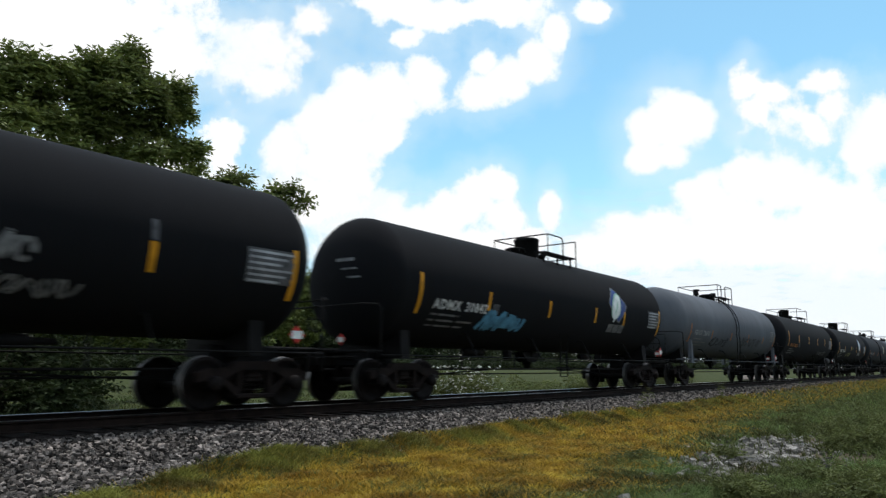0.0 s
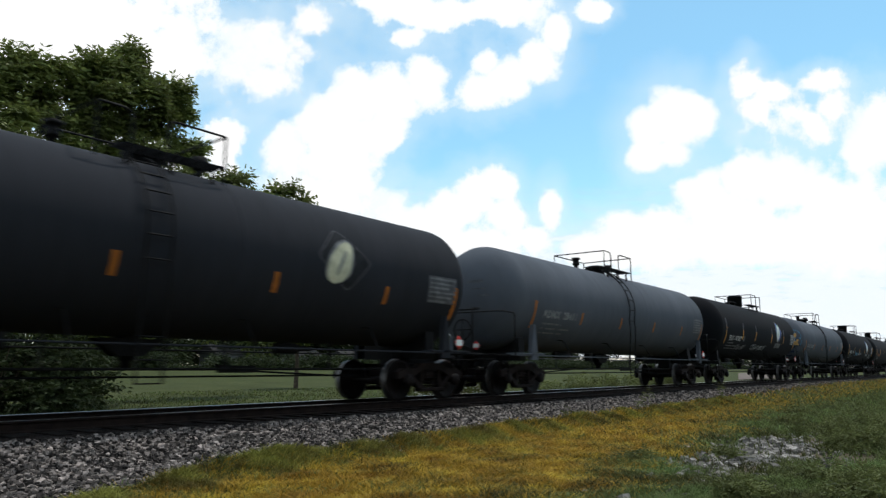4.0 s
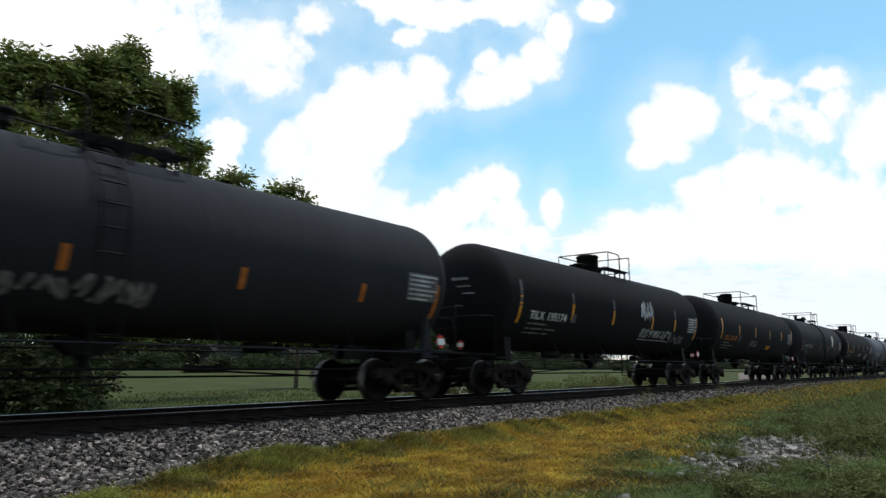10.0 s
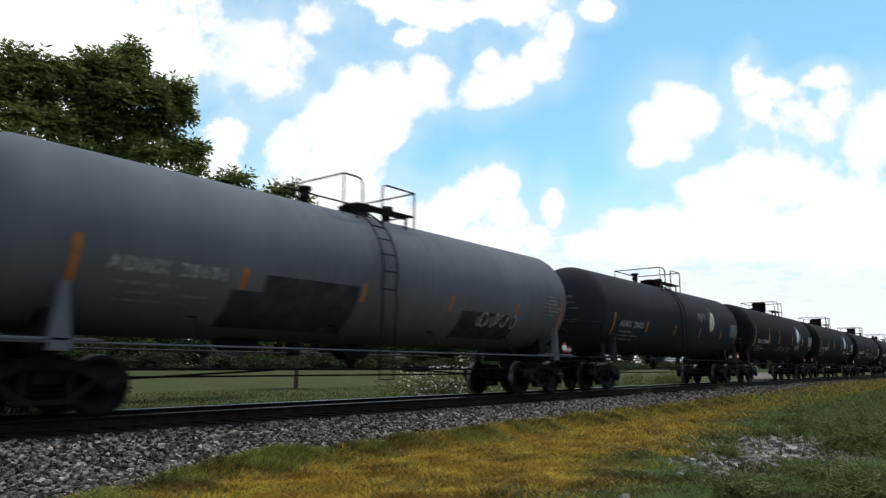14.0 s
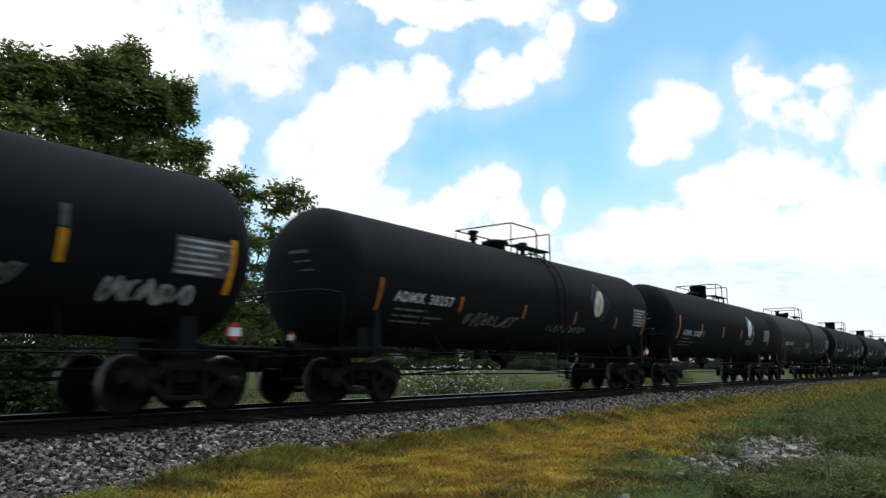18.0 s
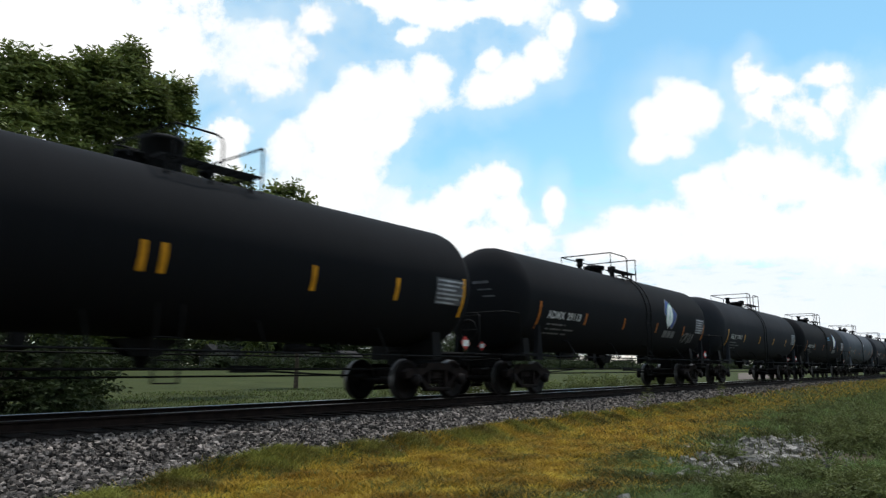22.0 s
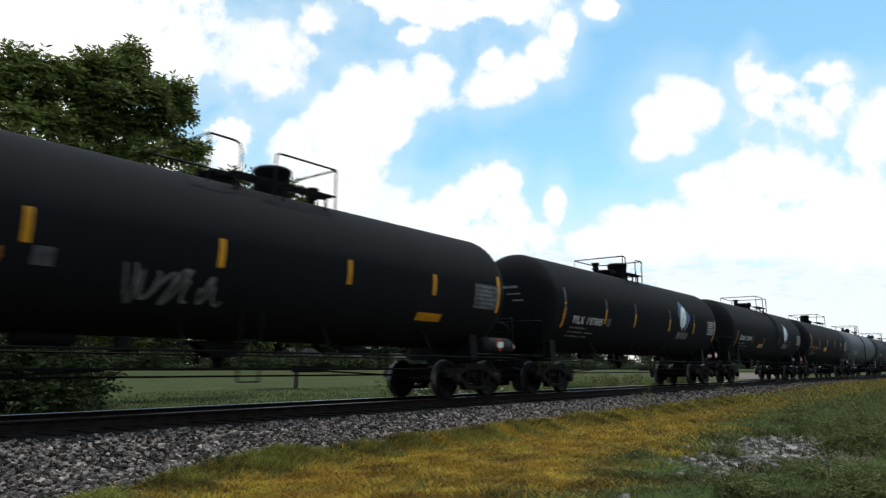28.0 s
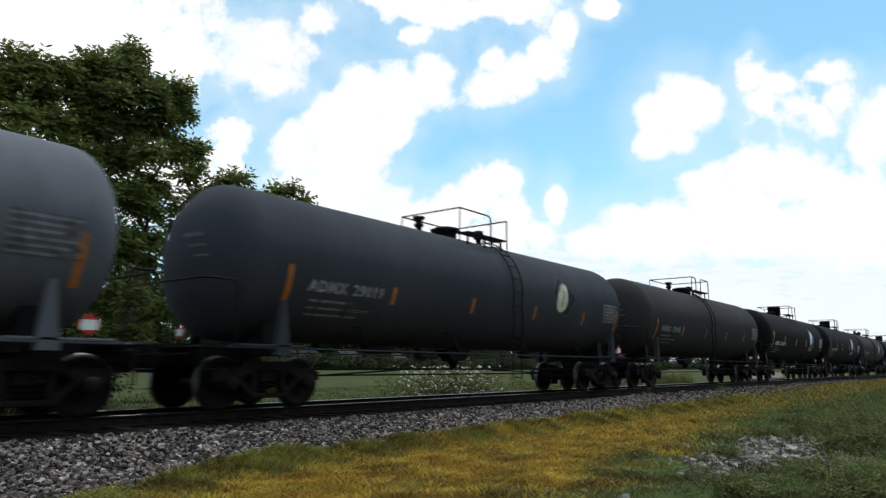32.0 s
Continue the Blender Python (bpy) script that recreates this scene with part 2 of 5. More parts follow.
# ---------------------------------------------------------------- mesh building
class Geo:
    """Gathers vertices and faces for one mesh."""

    def __init__(self):
        self.v, self.f, self.s = [], [], []

    def add(self, verts, faces, smooth=False):
        k = len(self.v)
        self.v += [tuple(p) for p in verts]
        self.f += [tuple(i + k for i in q) for q in faces]
        self.s += [smooth] * len(faces)
        return self

    def box(self, c, size, bevel=0.0, turn=None):
        bm = bmesh.new()
        bmesh.ops.create_cube(bm, size=1.0)
        bmesh.ops.scale(bm, vec=size, verts=bm.verts)
        if bevel:
            bmesh.ops.bevel(bm, geom=list(bm.edges), offset=bevel, segments=1, affect="EDGES", profile=0.5)
        m = Matrix.Translation(c) @ (turn.to_4x4() if turn else Matrix())
        bm.verts.index_update()
        self.add([m @ v.co for v in bm.verts], [[v.index for v in f.verts] for f in bm.faces])
        bm.free()
        return self

    def tube(self, pts, r, n=8, caps=True, smooth=True):
        pts = [Vector(p) for p in pts]
        rings, up = [], None
        for i, p in enumerate(pts):
            d = (pts[min(i + 1, len(pts) - 1)] - pts[max(i - 1, 0)]).normalized()
            ref = Vector((0, 0, 1)) if abs(d.z) < 0.9 else Vector((1, 0, 0))
            if up is not None:
                ref = up
            side = d.cross(ref).normalized()
            up = side.cross(d).normalized()
            rad = r[i] if isinstance(r, (list, tuple)) else r
            rings.append([p + (side * math.cos(a) + up * math.sin(a)) * rad for a in (2 * math.pi * j / n for j in range(n))])
        verts = [q for ring in rings for q in ring]
        faces = [(i * n + j, i * n + (j + 1) % n, (i + 1) * n + (j + 1) % n, (i + 1) * n + j) for i in range(len(pts) - 1) for j in range(n)]
        self.add(verts, faces, smooth)
        if caps:
            self.add(rings[0], [tuple(range(n - 1, -1, -1))])
            self.add(rings[-1], [tuple(range(n))])
        return self

    def lathe(self, prof, axis="x", n=32, centre=(0, 0, 0), smooth=True):
        """prof: (along, radius) rows, turned about the axis."""
        verts, c = [], Vector(centre)
        for s, r in prof:
            for j in range(n):
                a = 2 * math.pi * j / n
                u, w = r * math.cos(a), r * math.sin(a)
                verts.append(c + Vector({"x": (s, u, w), "y": (w, s, u), "z": (u, w, s)}[axis]))
        faces = [(i * n + j, i * n + (j + 1) % n, (i + 1) * n + (j + 1) % n, (i + 1) * n + j) for i in range(len(prof) - 1) for j in range(n)]
        return self.add(verts, faces, smooth)

    def prism(self, outline, y0, y1):
        """An outline of (x, z) points drawn out from y0 to y1."""
        n = len(outline)
        verts = [(x, y0, z) for x, z in outline] + [(x, y1, z) for x, z in outline]
        faces = [tuple(range(n)), tuple(range(2 * n - 1, n - 1, -1))] + [(i, i + n, (i + 1) % n + n, (i + 1) % n) for i in range(n)]
        return self.add(verts, faces)

    def mesh(self, name, mat):
        me = bpy.data.meshes.new(name)
        me.from_pydata(self.v, [], self.f)
        me.polygons.foreach_set("use_smooth", self.s)
        me.materials.append(mat)
        me.update()
        return me


def part(name, geo, mat, parent=None, label="", at=None):
    ob = new(name, geo.mesh(name, M[mat]) if isinstance(geo, Geo) else geo)
    ob.parent = parent
    if at:
        ob.location = at
    if label:
        ob["label"] = label
    return ob


# ---------------------------------------------------------------- tank cars
R_TANK, Z_TANK = 1.53, 2.80          # shell radius, height of its axis above the rail
HALF = 8.38                          # half length of the tank over its heads
BOGIE_X, AXLE = 7.05, 0.889          # bogie centres and half a wheelbase
WHEEL_R = 0.47


def tank_radius(x):
    """Shell radius at a distance x from the middle: elliptical heads."""
    d = abs(x) - (HALF - 0.80)
    return R_TANK if d <= 0 else R_TANK * math.sqrt(max(0.0, 1 - (d / 0.80) ** 2))


def on_tank(x, arc, lift=0.006):
    """A point on the near side of the shell; arc: metres round the shell, up from its widest line."""
    r = tank_radius(x) + lift
    a = arc / R_TANK
    return (x, -r * math.cos(a), Z_TANK + r * math.sin(a))


def decal(rows, lift=0.006):
    """A strip of (x0, x1, arc) rows laid on the shell."""
    g = Geo()
    verts = []
    for x0, x1, arc in rows:
        verts += [on_tank(x0, arc, lift), on_tank(x1, arc, lift)]
    return g.add(verts, [(2 * i, 2 * i + 1, 2 * i + 3, 2 * i + 2) for i in range(len(rows) - 1)], True)


def patch(x0, x1, a0, a1, lift=0.006, n=5, slant=0.0):
    return decal([(x0 + slant * k / n, x1 + slant * k / n, a0 + (a1 - a0) * k / n) for k in range(n + 1)], lift)


def merge(geos):
    g = Geo()
    for q in geos:
        g.add(q.v, q.f, True)
    return g


def lettering(text, x, arc, size, lift=0.008, bold=0.010):
    """Letters of the built-in font, wrapped on to the shell."""
    cu = bpy.data.curves.new("letters", "FONT")
    cu.body, cu.size, cu.offset, cu.resolution_u, cu.space_character = text, size, bold, 2, 1.16
    ob = bpy.data.objects.new("letters", cu)
    me = bpy.data.meshes.new_from_object(ob)
    bpy.data.objects.remove(ob)
    for v in me.vertices:
        v.co = on_tank(x + v.co.x, arc + v.co.y * 1.0, lift)
    return me


def stencil(tank, text, x, arc, size, ink):
    """Each word of a mark is a part of its own."""
    for word in text.split():
        me = lettering(word, x, arc, size)
        me.materials.append(M[ink])
        part("reporting_mark", me, ink, tank)
        x = max(v.co.x for v in me.vertices) + size * 0.55


def scribble(tank, mat, x0, x1, a0, a1, seed, width=0.045, strokes=9, lift=0.007):
    """Loops and slashes of spray paint that spell nothing, each stroke a part."""
    rnd = random.Random(seed)
    step = (x1 - x0) / strokes
    for k in range(strokes):
        cx, ca = x0 + (k + 0.5) * step, (a0 + a1) / 2
        w, h = step * rnd.uniform(0.35, 0.70), (a1 - a0) / 2 * rnd.uniform(0.55, 1.0)
        ph, turns, lean, wob = rnd.uniform(0, 6.3), rnd.choice((0.4, 0.6, 0.9, 1.2)), rnd.uniform(-0.35, 0.35), rnd.uniform(1.0, 1.6)
        pts = []
        for i in range(17):
            a = ph + turns * 2 * math.pi * i / 16
            py = math.sin(a * wob) * h
            pts.append((cx + math.cos(a) * w + lean * py, ca + py))
        verts = []
        for i, (px, py) in enumerate(pts):
            (ax, ay), (bx, by) = pts[max(i - 1, 0)], pts[min(i + 1, 16)]
            ln = math.hypot(bx - ax, by - ay) or 1
            ww = width * rnd.uniform(0.75, 1.1) / 2
            ox, oy = -(by - ay) / ln * ww, (bx - ax) / ln * ww
            verts += [on_tank(px + ox, py + oy, lift + 0.0006 * k), on_tank(px - ox, py - oy, lift + 0.0006 * k)]
        part("paint_stroke", Geo().add(verts, [(2 * i, 2 * i + 1, 2 * i + 3, 2 * i + 2) for i in range(16)], True), mat, tank)


def tank_shell():
    g = Geo()
    prof = []
    for k in range(11):
        a = math.pi / 2 * k / 10
        prof.append((-HALF + 0.80 * (1 - math.sin(a)), R_TANK * math.cos(a) if k < 10 else 0.001))
    prof = prof[::-1]
    prof += [((HALF - 0.81) * (k / 3 - 1), R_TANK) for k in range(7)]
    prof += [(-s, r) for s, r in prof[10::-1]]
    return g.lathe(prof, "x", 56, (0, 0, Z_TANK))


def make_bogie(parent, x):
    g = Geo().box((0, 0, 0.62), (0.42, 2.05, 0.30), 0.05).lathe([(-0.07, 0.20), (0.07, 0.20)], "z", 16, (0, 0, 0.82))
    bogie = part("bogie", g, "truck", parent, "rusty dark three-piece freight bogie", (x, 0, 0))
    for side in (-1, 1):
        y = side * 0.99
        g = Geo()
        # cast side frame: pedestals over the axles, sloping arms, a deep middle with the spring window
        top = [(-1.20, 0.50), (-1.20, 0.66), (-0.98, 0.74), (-0.55, 0.74), (-0.42, 0.86), (0.42, 0.86), (0.55, 0.74), (0.98, 0.74), (1.20, 0.66), (1.20, 0.50), (1.06, 0.52), (0.72, 0.52), (0.36, 0.70), (-0.36, 0.70), (-0.72, 0.52), (-1.06, 0.52)]
        g.prism(top, y - 0.09, y + 0.09)
        for s in (-1, 1):
            g.prism([(s * 0.40, 0.22), (s * 0.78, 0.55), (s * 0.66, 0.58), (s * 0.28, 0.30)], y - 0.08, y + 0.08)
            g.box((s * 0.33, y, 0.50), (0.10, 0.15, 0.45), 0.015)
        g.box((0, y, 0.24), (0.86, 0.24, 0.09), 0.02)
        part("side_frame", g, "truck", bogie)
        g = Geo()
        for s in (-0.15, 0.0, 0.15):
            g.tube([(s + 0.062 * math.cos(a), y + 0.062 * math.sin(a), 0.29 + 0.40 * a / 31.4) for a in (k * 0.785 for k in range(41))], 0.014, 4, False)
        part("spring_nest", g, "truck", bogie)
        for s in (-1, 1):
            g = Geo().lathe([(0, 0.14), (-side * -0.10, 0.14), (side * 0.13, 0.09), (side * 0.14, 0.001)], "y", 14, (s * AXLE, y + side * 0.06, WHEEL_R))
            part("bearing_cap", g, "wheel", bogie)
    for s in (-1, 1):
        g = Geo().tube([(s * 0.36, -0.7, 0.40), (s * 0.36, 0.7, 0.40)], 0.05, 8)
        part("brake_beam", g, "truck", bogie)
        g = Geo().tube([(0, -1.05, 0), (0, 1.05, 0)], 0.075, 10)
        for side in (-1, 1):
            c = (0, side * 0.76, 0)
            # plate, rim and flange of a cast wheel
            g.lathe([(-0.065, 0.001), (-0.065, 0.11), (-0.02, 0.16), (-0.035, 0.36), (-0.065, 0.40), (-0.065, WHEEL_R), (0.065, WHEEL_R), (0.065, 0.40), (0.03, 0.36), (0.045, 0.16), (0.075, 0.11), (0.075, 0.001)], "y", 36, c)
        t = Geo()
        for side in (-1, 1):
            t.lathe([(-0.066, WHEEL_R + 0.001), (0.066, WHEEL_R + 0.001)], "y", 36, (0, side * 0.76, 0))
            t.lathe([(-0.014, WHEEL_R), (-0.010, WHEEL_R + 0.026), (0.010, WHEEL_R + 0.026), (0.014, WHEEL_R)], "y", 36, (0, side * 0.70, 0))
        k = len(g.f)
        g.add(t.v, t.f, True)
        me = g.mesh("wheelset", M["wheel"])
        me.materials.append(M["tread"])
        me.polygons.foreach_set("material_index", [0] * k + [1] * (len(g.f) - k))
        part("wheelset", me, "wheel", bogie, "", (s * AXLE, 0, WHEEL_R))
    return bogie


def arc_pts(c, r, a0, a1, n, plane):
    out = []
    for k in range(n + 1):
        a = a0 + (a1 - a0) * k / n
        u, w = r * math.cos(a), r * math.sin(a)
        out.append({"xz": (c[0] + u, c[1], c[2] + w), "yz": (c[0], c[1] + u, c[2] + w), "xy": (c[0] + u, c[1] + w, c[2])}[plane])
    return out


TOP = Z_TANK + R_TANK


def make_top_works(car, kind):
    """Platform, railing, housings and valves on the crown of the tank."""
    deck_z = TOP + 0.05
    # deck ends, near rail from and to, whether that end bends down, right end, hook of the right end
    x0, x1, left, stop, bent, right, hook = {
        "A": (-0.40, 1.65, -0.22, 0.76, True, 1.65, None),
        "B": (-0.85, 1.08, -1.28, -0.70, True, 1.08, -0.05),
        "C": (-0.95, 1.68, -1.62, 0.02, False, 1.65, 0.95),
        "E": (-0.95, 0.36, -1.50, -1.22, True, 0.32, -0.30),
        "F": (-0.60, 1.30, -1.00, 0.46, True, 1.27, None),
        "D": (-0.55, 2.02, -1.09, -0.40, True, 2.02, 0.41)}[kind]
    g = Geo()
    for side in (-1, 1):
        # open grating: long bars between cross bars
        for k in range(6):
            g.box(((x0 + x1) / 2, side * (0.60 + 0.075 * k), deck_z), (x1 - x0, 0.014, 0.03))
        for k in range(9):
            g.box((x0 + (x1 - x0) * k / 8, side * 0.79, deck_z - 0.004), (0.02, 0.40, 0.03))
    g.box((x1 - 0.08, 0, deck_z), (0.05, 1.4, 0.03))
    part("platform", g, "frame", car, "black grating platform")
    for sx in (x0 + 0.15, (x0 + x1) / 2, x1 - 0.15):
        for side in (-1, 1):
            part("platform_leg", Geo().box((sx, side * 0.86, TOP - 0.16), (0.05, 0.05, 0.42), 0.005), "frame", car)
    h, w, post = TOP + 0.63, 1.0, 0.022
    foot = TOP - 0.28
    # left end: across the crown, then along the near side to the opening
    pts = [(left - 0.05, w, foot), (left - 0.05, w, h), (left, -w, h), (stop - 0.14, -w, h)]
    pts += [(stop - 0.04, -w, h - 0.04), (stop, -w, h - 0.15), (stop, -w, foot)] if bent else [(stop, -w, h - 0.01)]
    part("railing", Geo().tube(pts, post, 6), "frame", car)
    part("rail_post", Geo().tube([(left, -w, foot), (left, -w, h)], post * 0.8, 6), "frame", car)
    # far side, right end and its hook
    pts = [(left - 0.05, w, h), (right, w, h), (right, -w, h)]
    if hook is not None:
        pts += [(hook + 0.12, -w, h), (hook + 0.03, -w, h - 0.03), (hook, -w, h - 0.12)] + ([(hook, -w, foot)] if kind in "BDE" else [])
    part("railing", Geo().tube(pts, post, 6), "frame", car)
    part("rail_post", Geo().tube([(right, -w, foot), (right, -w, h)], post, 6), "frame", car)
    part("rail_post", Geo().tube([(right, w, foot), (right, w, h)], post, 6), "frame", car)
    low = TOP - 0.05
    if kind in "ACDE":
        drum, broad = {"A": (0.12, 0.40), "C": (-0.84, 0.31), "D": (1.10, 0.40), "E": (0.22, 0.38)}[kind]
        g = Geo().lathe([(0, broad - 0.06), (0.08, broad), (0.56, broad), (0.57, broad + 0.02), (0.63, broad + 0.02), (0.67, broad - 0.04), (0.68, 0.001)], "z", 24, (drum, 0, low))
        part("valve_housing", g, "frame", car, "tall round black valve housing")
        small, wide = {"A": (-0.42, 0.24), "C": (0.40, 0.32), "D": (-0.20, 0.34), "E": (-0.72, 0.32)}[kind]
        g = Geo().lathe([(0, wide), (0.22, wide), (0.23, wide + 0.05), (0.28, wide + 0.05), (0.31, wide - 0.04), (0.32, 0.001)], "z", 24, (small, 0.1, low))
        hatch = part("manway", g, "frame", car, "bolted round hatch")
        bolts = [(small + (wide + 0.05) * math.cos(k * math.pi / 3), 0.1 + (wide + 0.05) * math.sin(k * math.pi / 3), low + 0.22) for k in range(6)]
    else:
        mid = 0.08 if kind == "B" else -0.35
        g = Geo().lathe([(0, 0.32), (0.22, 0.32), (0.23, 0.38), (0.30, 0.38), (0.35, 0.27), (0.37, 0.001)], "z", 24, (mid, 0, low))
        hatch = part("manway", g, "frame", car, "bolted round hatch")
        bolts = [(mid + 0.38 * math.cos(k * math.pi / 4), 0.38 * math.sin(k * math.pi / 4), low + 0.25) for k in range(8)]
    for spot in bolts:
        part("hatch_bolt", Geo().box((0, 0, 0), (0.07, 0.07, 0.14), 0.01), "frame", hatch, "", spot)
    # lesser valves: a slim flanged stem and a capped one
    if kind == "A":
        part("vent_valve", Geo().lathe([(0, 0.10), (0.18, 0.10), (0.19, 0.16), (0.26, 0.16), (0.28, 0.001)], "z", 14, (1.08, 0, low)), "frame", car)
    else:
        if kind in "BF":
            part("vent_valve", Geo().lathe([(0, 0.08), (0.26, 0.08), (0.27, 0.15), (0.50, 0.15), (0.53, 0.001)], "z", 16, (1.18 if kind == "B" else 1.26, 0, low)), "frame", car)
        stem = {"B": -1.53, "C": -2.06, "D": 2.22, "E": -1.75, "F": -1.50}[kind]
        g = Geo().lathe([(0, 0.08), (0.20, 0.08), (0.21, 0.13), (0.27, 0.13), (0.28, 0.10), (0.40, 0.11), (0.41, 0.16), (0.47, 0.16), (0.48, 0.001)], "z", 16, (stem, 0, low))
        part("vent_valve", g, "frame", car)


def make_car(kind):
    """A, C, D and E: smooth-sided newer cars with four sorts of top works; B and F: older ones with a ladder over the side and outer saddles."""
    car = new("tank_car")
    tank = part("tank", tank_shell(), "tank", car)
    for s in (-1, 1):
        # stub sill, striker and coupler
        g = Geo().box((s * 7.85, 0, 0.98), (2.5, 0.50, 0.40), 0.03).box((s * 8.93, 0, 0.86), (0.12, 0.62, 0.40), 0.03)
        part("stub_sill", g, "frame", car)
        g = Geo().box((s * 8.92, 0, 0.86), (0.30, 0.14, 0.16), 0.03)
        g.prism([(s * 8.98, 0.72), (s * 9.07, 0.70), (s * 9.10, 0.86), (s * 9.07, 1.00), (s * 8.98, 1.00)], -0.16, 0.12)
        part("coupler", g, "truck", car, "rusty knuckle coupler")
        # body bolster and saddle under the shell
        g = Geo()
        pts = [(y, Z_TANK - math.sqrt(max(0, (R_TANK + 0.01) ** 2 - y * y))) for y in [k * 0.11 - 0.99 for k in range(19)]]
        n = len(pts)
        for x in (s * BOGIE_X - 0.16, s * BOGIE_X + 0.16):
            g.v += [(x, y, z) for y, z in pts] + [(x, 1.05, 0.96), (x, -1.05, 0.96)]
        m = n + 2
        g.f = [tuple(range(m)), tuple(range(2 * m - 1, m - 1, -1))] + [(i, i + m, (i + 1) % m + m, (i + 1) % m) for i in range(m)]
        g.s = [False] * len(g.f)
        part("saddle", g, "frame", car)
        # end deck with its side step and grab irons
        g = Geo().box((s * 8.50, 0, 1.10), (0.62, 2.75, 0.04), 0.008)
        part("end_deck", g, "frame", car)
        for side in (-1, 1):
            y = side * 1.40
            g = Geo().tube([(s * 8.72, y, 1.10), (s * 8.72, y, 0.42), (s * 8.36, y, 0.42), (s * 8.36, y, 1.10)], 0.018, 6).tube([(s * 8.72, y, 0.72), (s * 8.36, y, 0.72)], 0.014, 6)
            part("sill_step", g, "frame", car)
            if kind in "BF":
                continue
            g = Geo().tube([(s * 8.30, side * 1.42, 1.10), (s * 8.30, side * 1.42, 2.05), (s * 8.36, side * 1.36, 2.12), (s * 8.62, side * 1.20, 2.12)], 0.018, 6)
            part("grab_iron", g, "frame", car)
        if kind not in "BF":
            part("end_rail", Geo().tube([(s * 8.62, -1.20, 2.12), (s * 8.66, 0, 2.12), (s * 8.62, 1.20, 2.12)], 0.018, 6), "frame", car)
        # placard in its holder, near the end
        if s > 0:
            g = Geo().box((7.66, -1.44, 1.36), (0.25, 0.02, 0.25), 0.004, Matrix.Rotation(radians(45), 3, "Y"))
            pl = part("placard", g, "red", car, "red and white diamond hazard placard")
            part("placard_band", Geo().box((7.66, -1.454, 1.36), (0.24, 0.006, 0.15)), "leaf_white", pl)
            part("placard_post", Geo().box((7.66, -1.415, 1.16), (0.04, 0.02, 0.30), 0.004), "frame", car)
        else:
            g = Geo().box((-8.62, -0.52, 1.36), (0.02, 0.19, 0.19), 0.004, Matrix.Rotation(radians(45), 3, "X"))
            pl = part("placard", g, "red", car, "red and white diamond hazard placard")
            part("placard_band", Geo().box((-8.634, -0.52, 1.36), (0.006, 0.18, 0.11)), "leaf_white", pl)
            part("placard_post", Geo().box((-8.60, -0.52, 1.20), (0.02, 0.04, 0.30), 0.004), "frame", car)
        if kind in "CD" and s > 0:
            part("air_reservoir", Geo().tube([(7.52, -0.85, 1.36), (7.58, -0.85, 1.36), (8.84, -0.85, 1.36), (8.90, -0.85, 1.36)], [0.16, 0.22, 0.22, 0.16], 16), "panel_steel", car, "dark grey steel air reservoir")
        part("cut_lever", Geo().tube([(s * 8.95, -1.35, 0.98), (s * 8.97, -0.6, 0.95), (s * 9.0, -0.15, 0.98)], 0.014, 5), "frame", car)
    for s in (-1, 1):
        make_bogie(car, s * BOGIE_X)
    # long side rail with its brackets, brake pipe and rigging below the shell
    z = 1.10 if kind in "BF" else 1.02
    for side in (-1, 1):
        g = Geo().tube([(-8.30, side * 1.47, z), (8.30, side * 1.47, z)], 0.020, 6)
        part("side_rail", g, "tank" if kind in "BF" else "frame", car)
        for k in range(4):
            x = -4.8 + 9.6 * k / 3
            part("rail_bracket", Geo().tube([(x, side * 1.47, z), (x, side * 1.15, 1.60), (x, side * 0.92, 1.62)], 0.02, 5), "frame", car)
    part("brake_pipe", Geo().tube([(-8.7, -0.55, 0.95), (-5.6, -0.55, 0.72), (5.6, -0.55, 0.72), (8.7, -0.55, 0.95)], 0.028, 6), "frame", car)
    part("brake_rod", Geo().tube([(-5.9, 0.30, 0.58), (5.9, 0.30, 0.58)], 0.022, 6), "frame", car)
    for x in (-4.2, -1.6, 1.6, 4.2):
        part("pipe_hanger", Geo().box((x, -0.55, 1.0), (0.05, 0.02, 0.60)), "frame", car)
    part("outlet_valve", Geo().lathe([(1.00, 0.20), (1.28, 0.24)], "z", 18).lathe([(0.74, 0.001), (0.74, 0.09), (0.86, 0.10), (0.88, 0.15), (1.00, 0.15), (1.00, 0.20)], "z", 18), "frame", car)
    part("outlet_skid", Geo().prism([(-0.60, 1.24), (-0.24, 0.94), (0.24, 0.94), (0.60, 1.24)], -0.20, -0.15).prism([(-0.60, 1.24), (-0.24, 0.94), (0.24, 0.94), (0.60, 1.24)], 0.15, 0.20), "frame", car)
    part("air_reservoir", Geo().lathe([(-0.52, 0.001), (-0.50, 0.08), (-0.44, 0.13), (0.44, 0.13), (0.50, 0.08), (0.52, 0.001)], "x", 18, (-3.3, -0.25, 1.20)), "frame", car)
    part("brake_cylinder", Geo().lathe([(-0.35, 0.001), (-0.34, 0.11), (0.2, 0.11), (0.24, 0.06), (0.6, 0.05), (0.6, 0.001)], "x", 16, (3.2, -0.4, 1.14)), "frame", car)
    part("control_valve", Geo().box((-2.3, -0.75, 1.12), (0.24, 0.22, 0.26), 0.03), "frame", car)
    part("brake_lever", Geo().box((2.2, -0.1, 0.72), (0.9, 0.04, 0.14), 0.01), "frame", car)
    for s in (-1, 1):
        part("slack_rod", Geo().tube([(s * 2.2, 0.0, 0.70), (s * 6.6, 0.0, 0.50)], 0.022, 6), "frame", car)
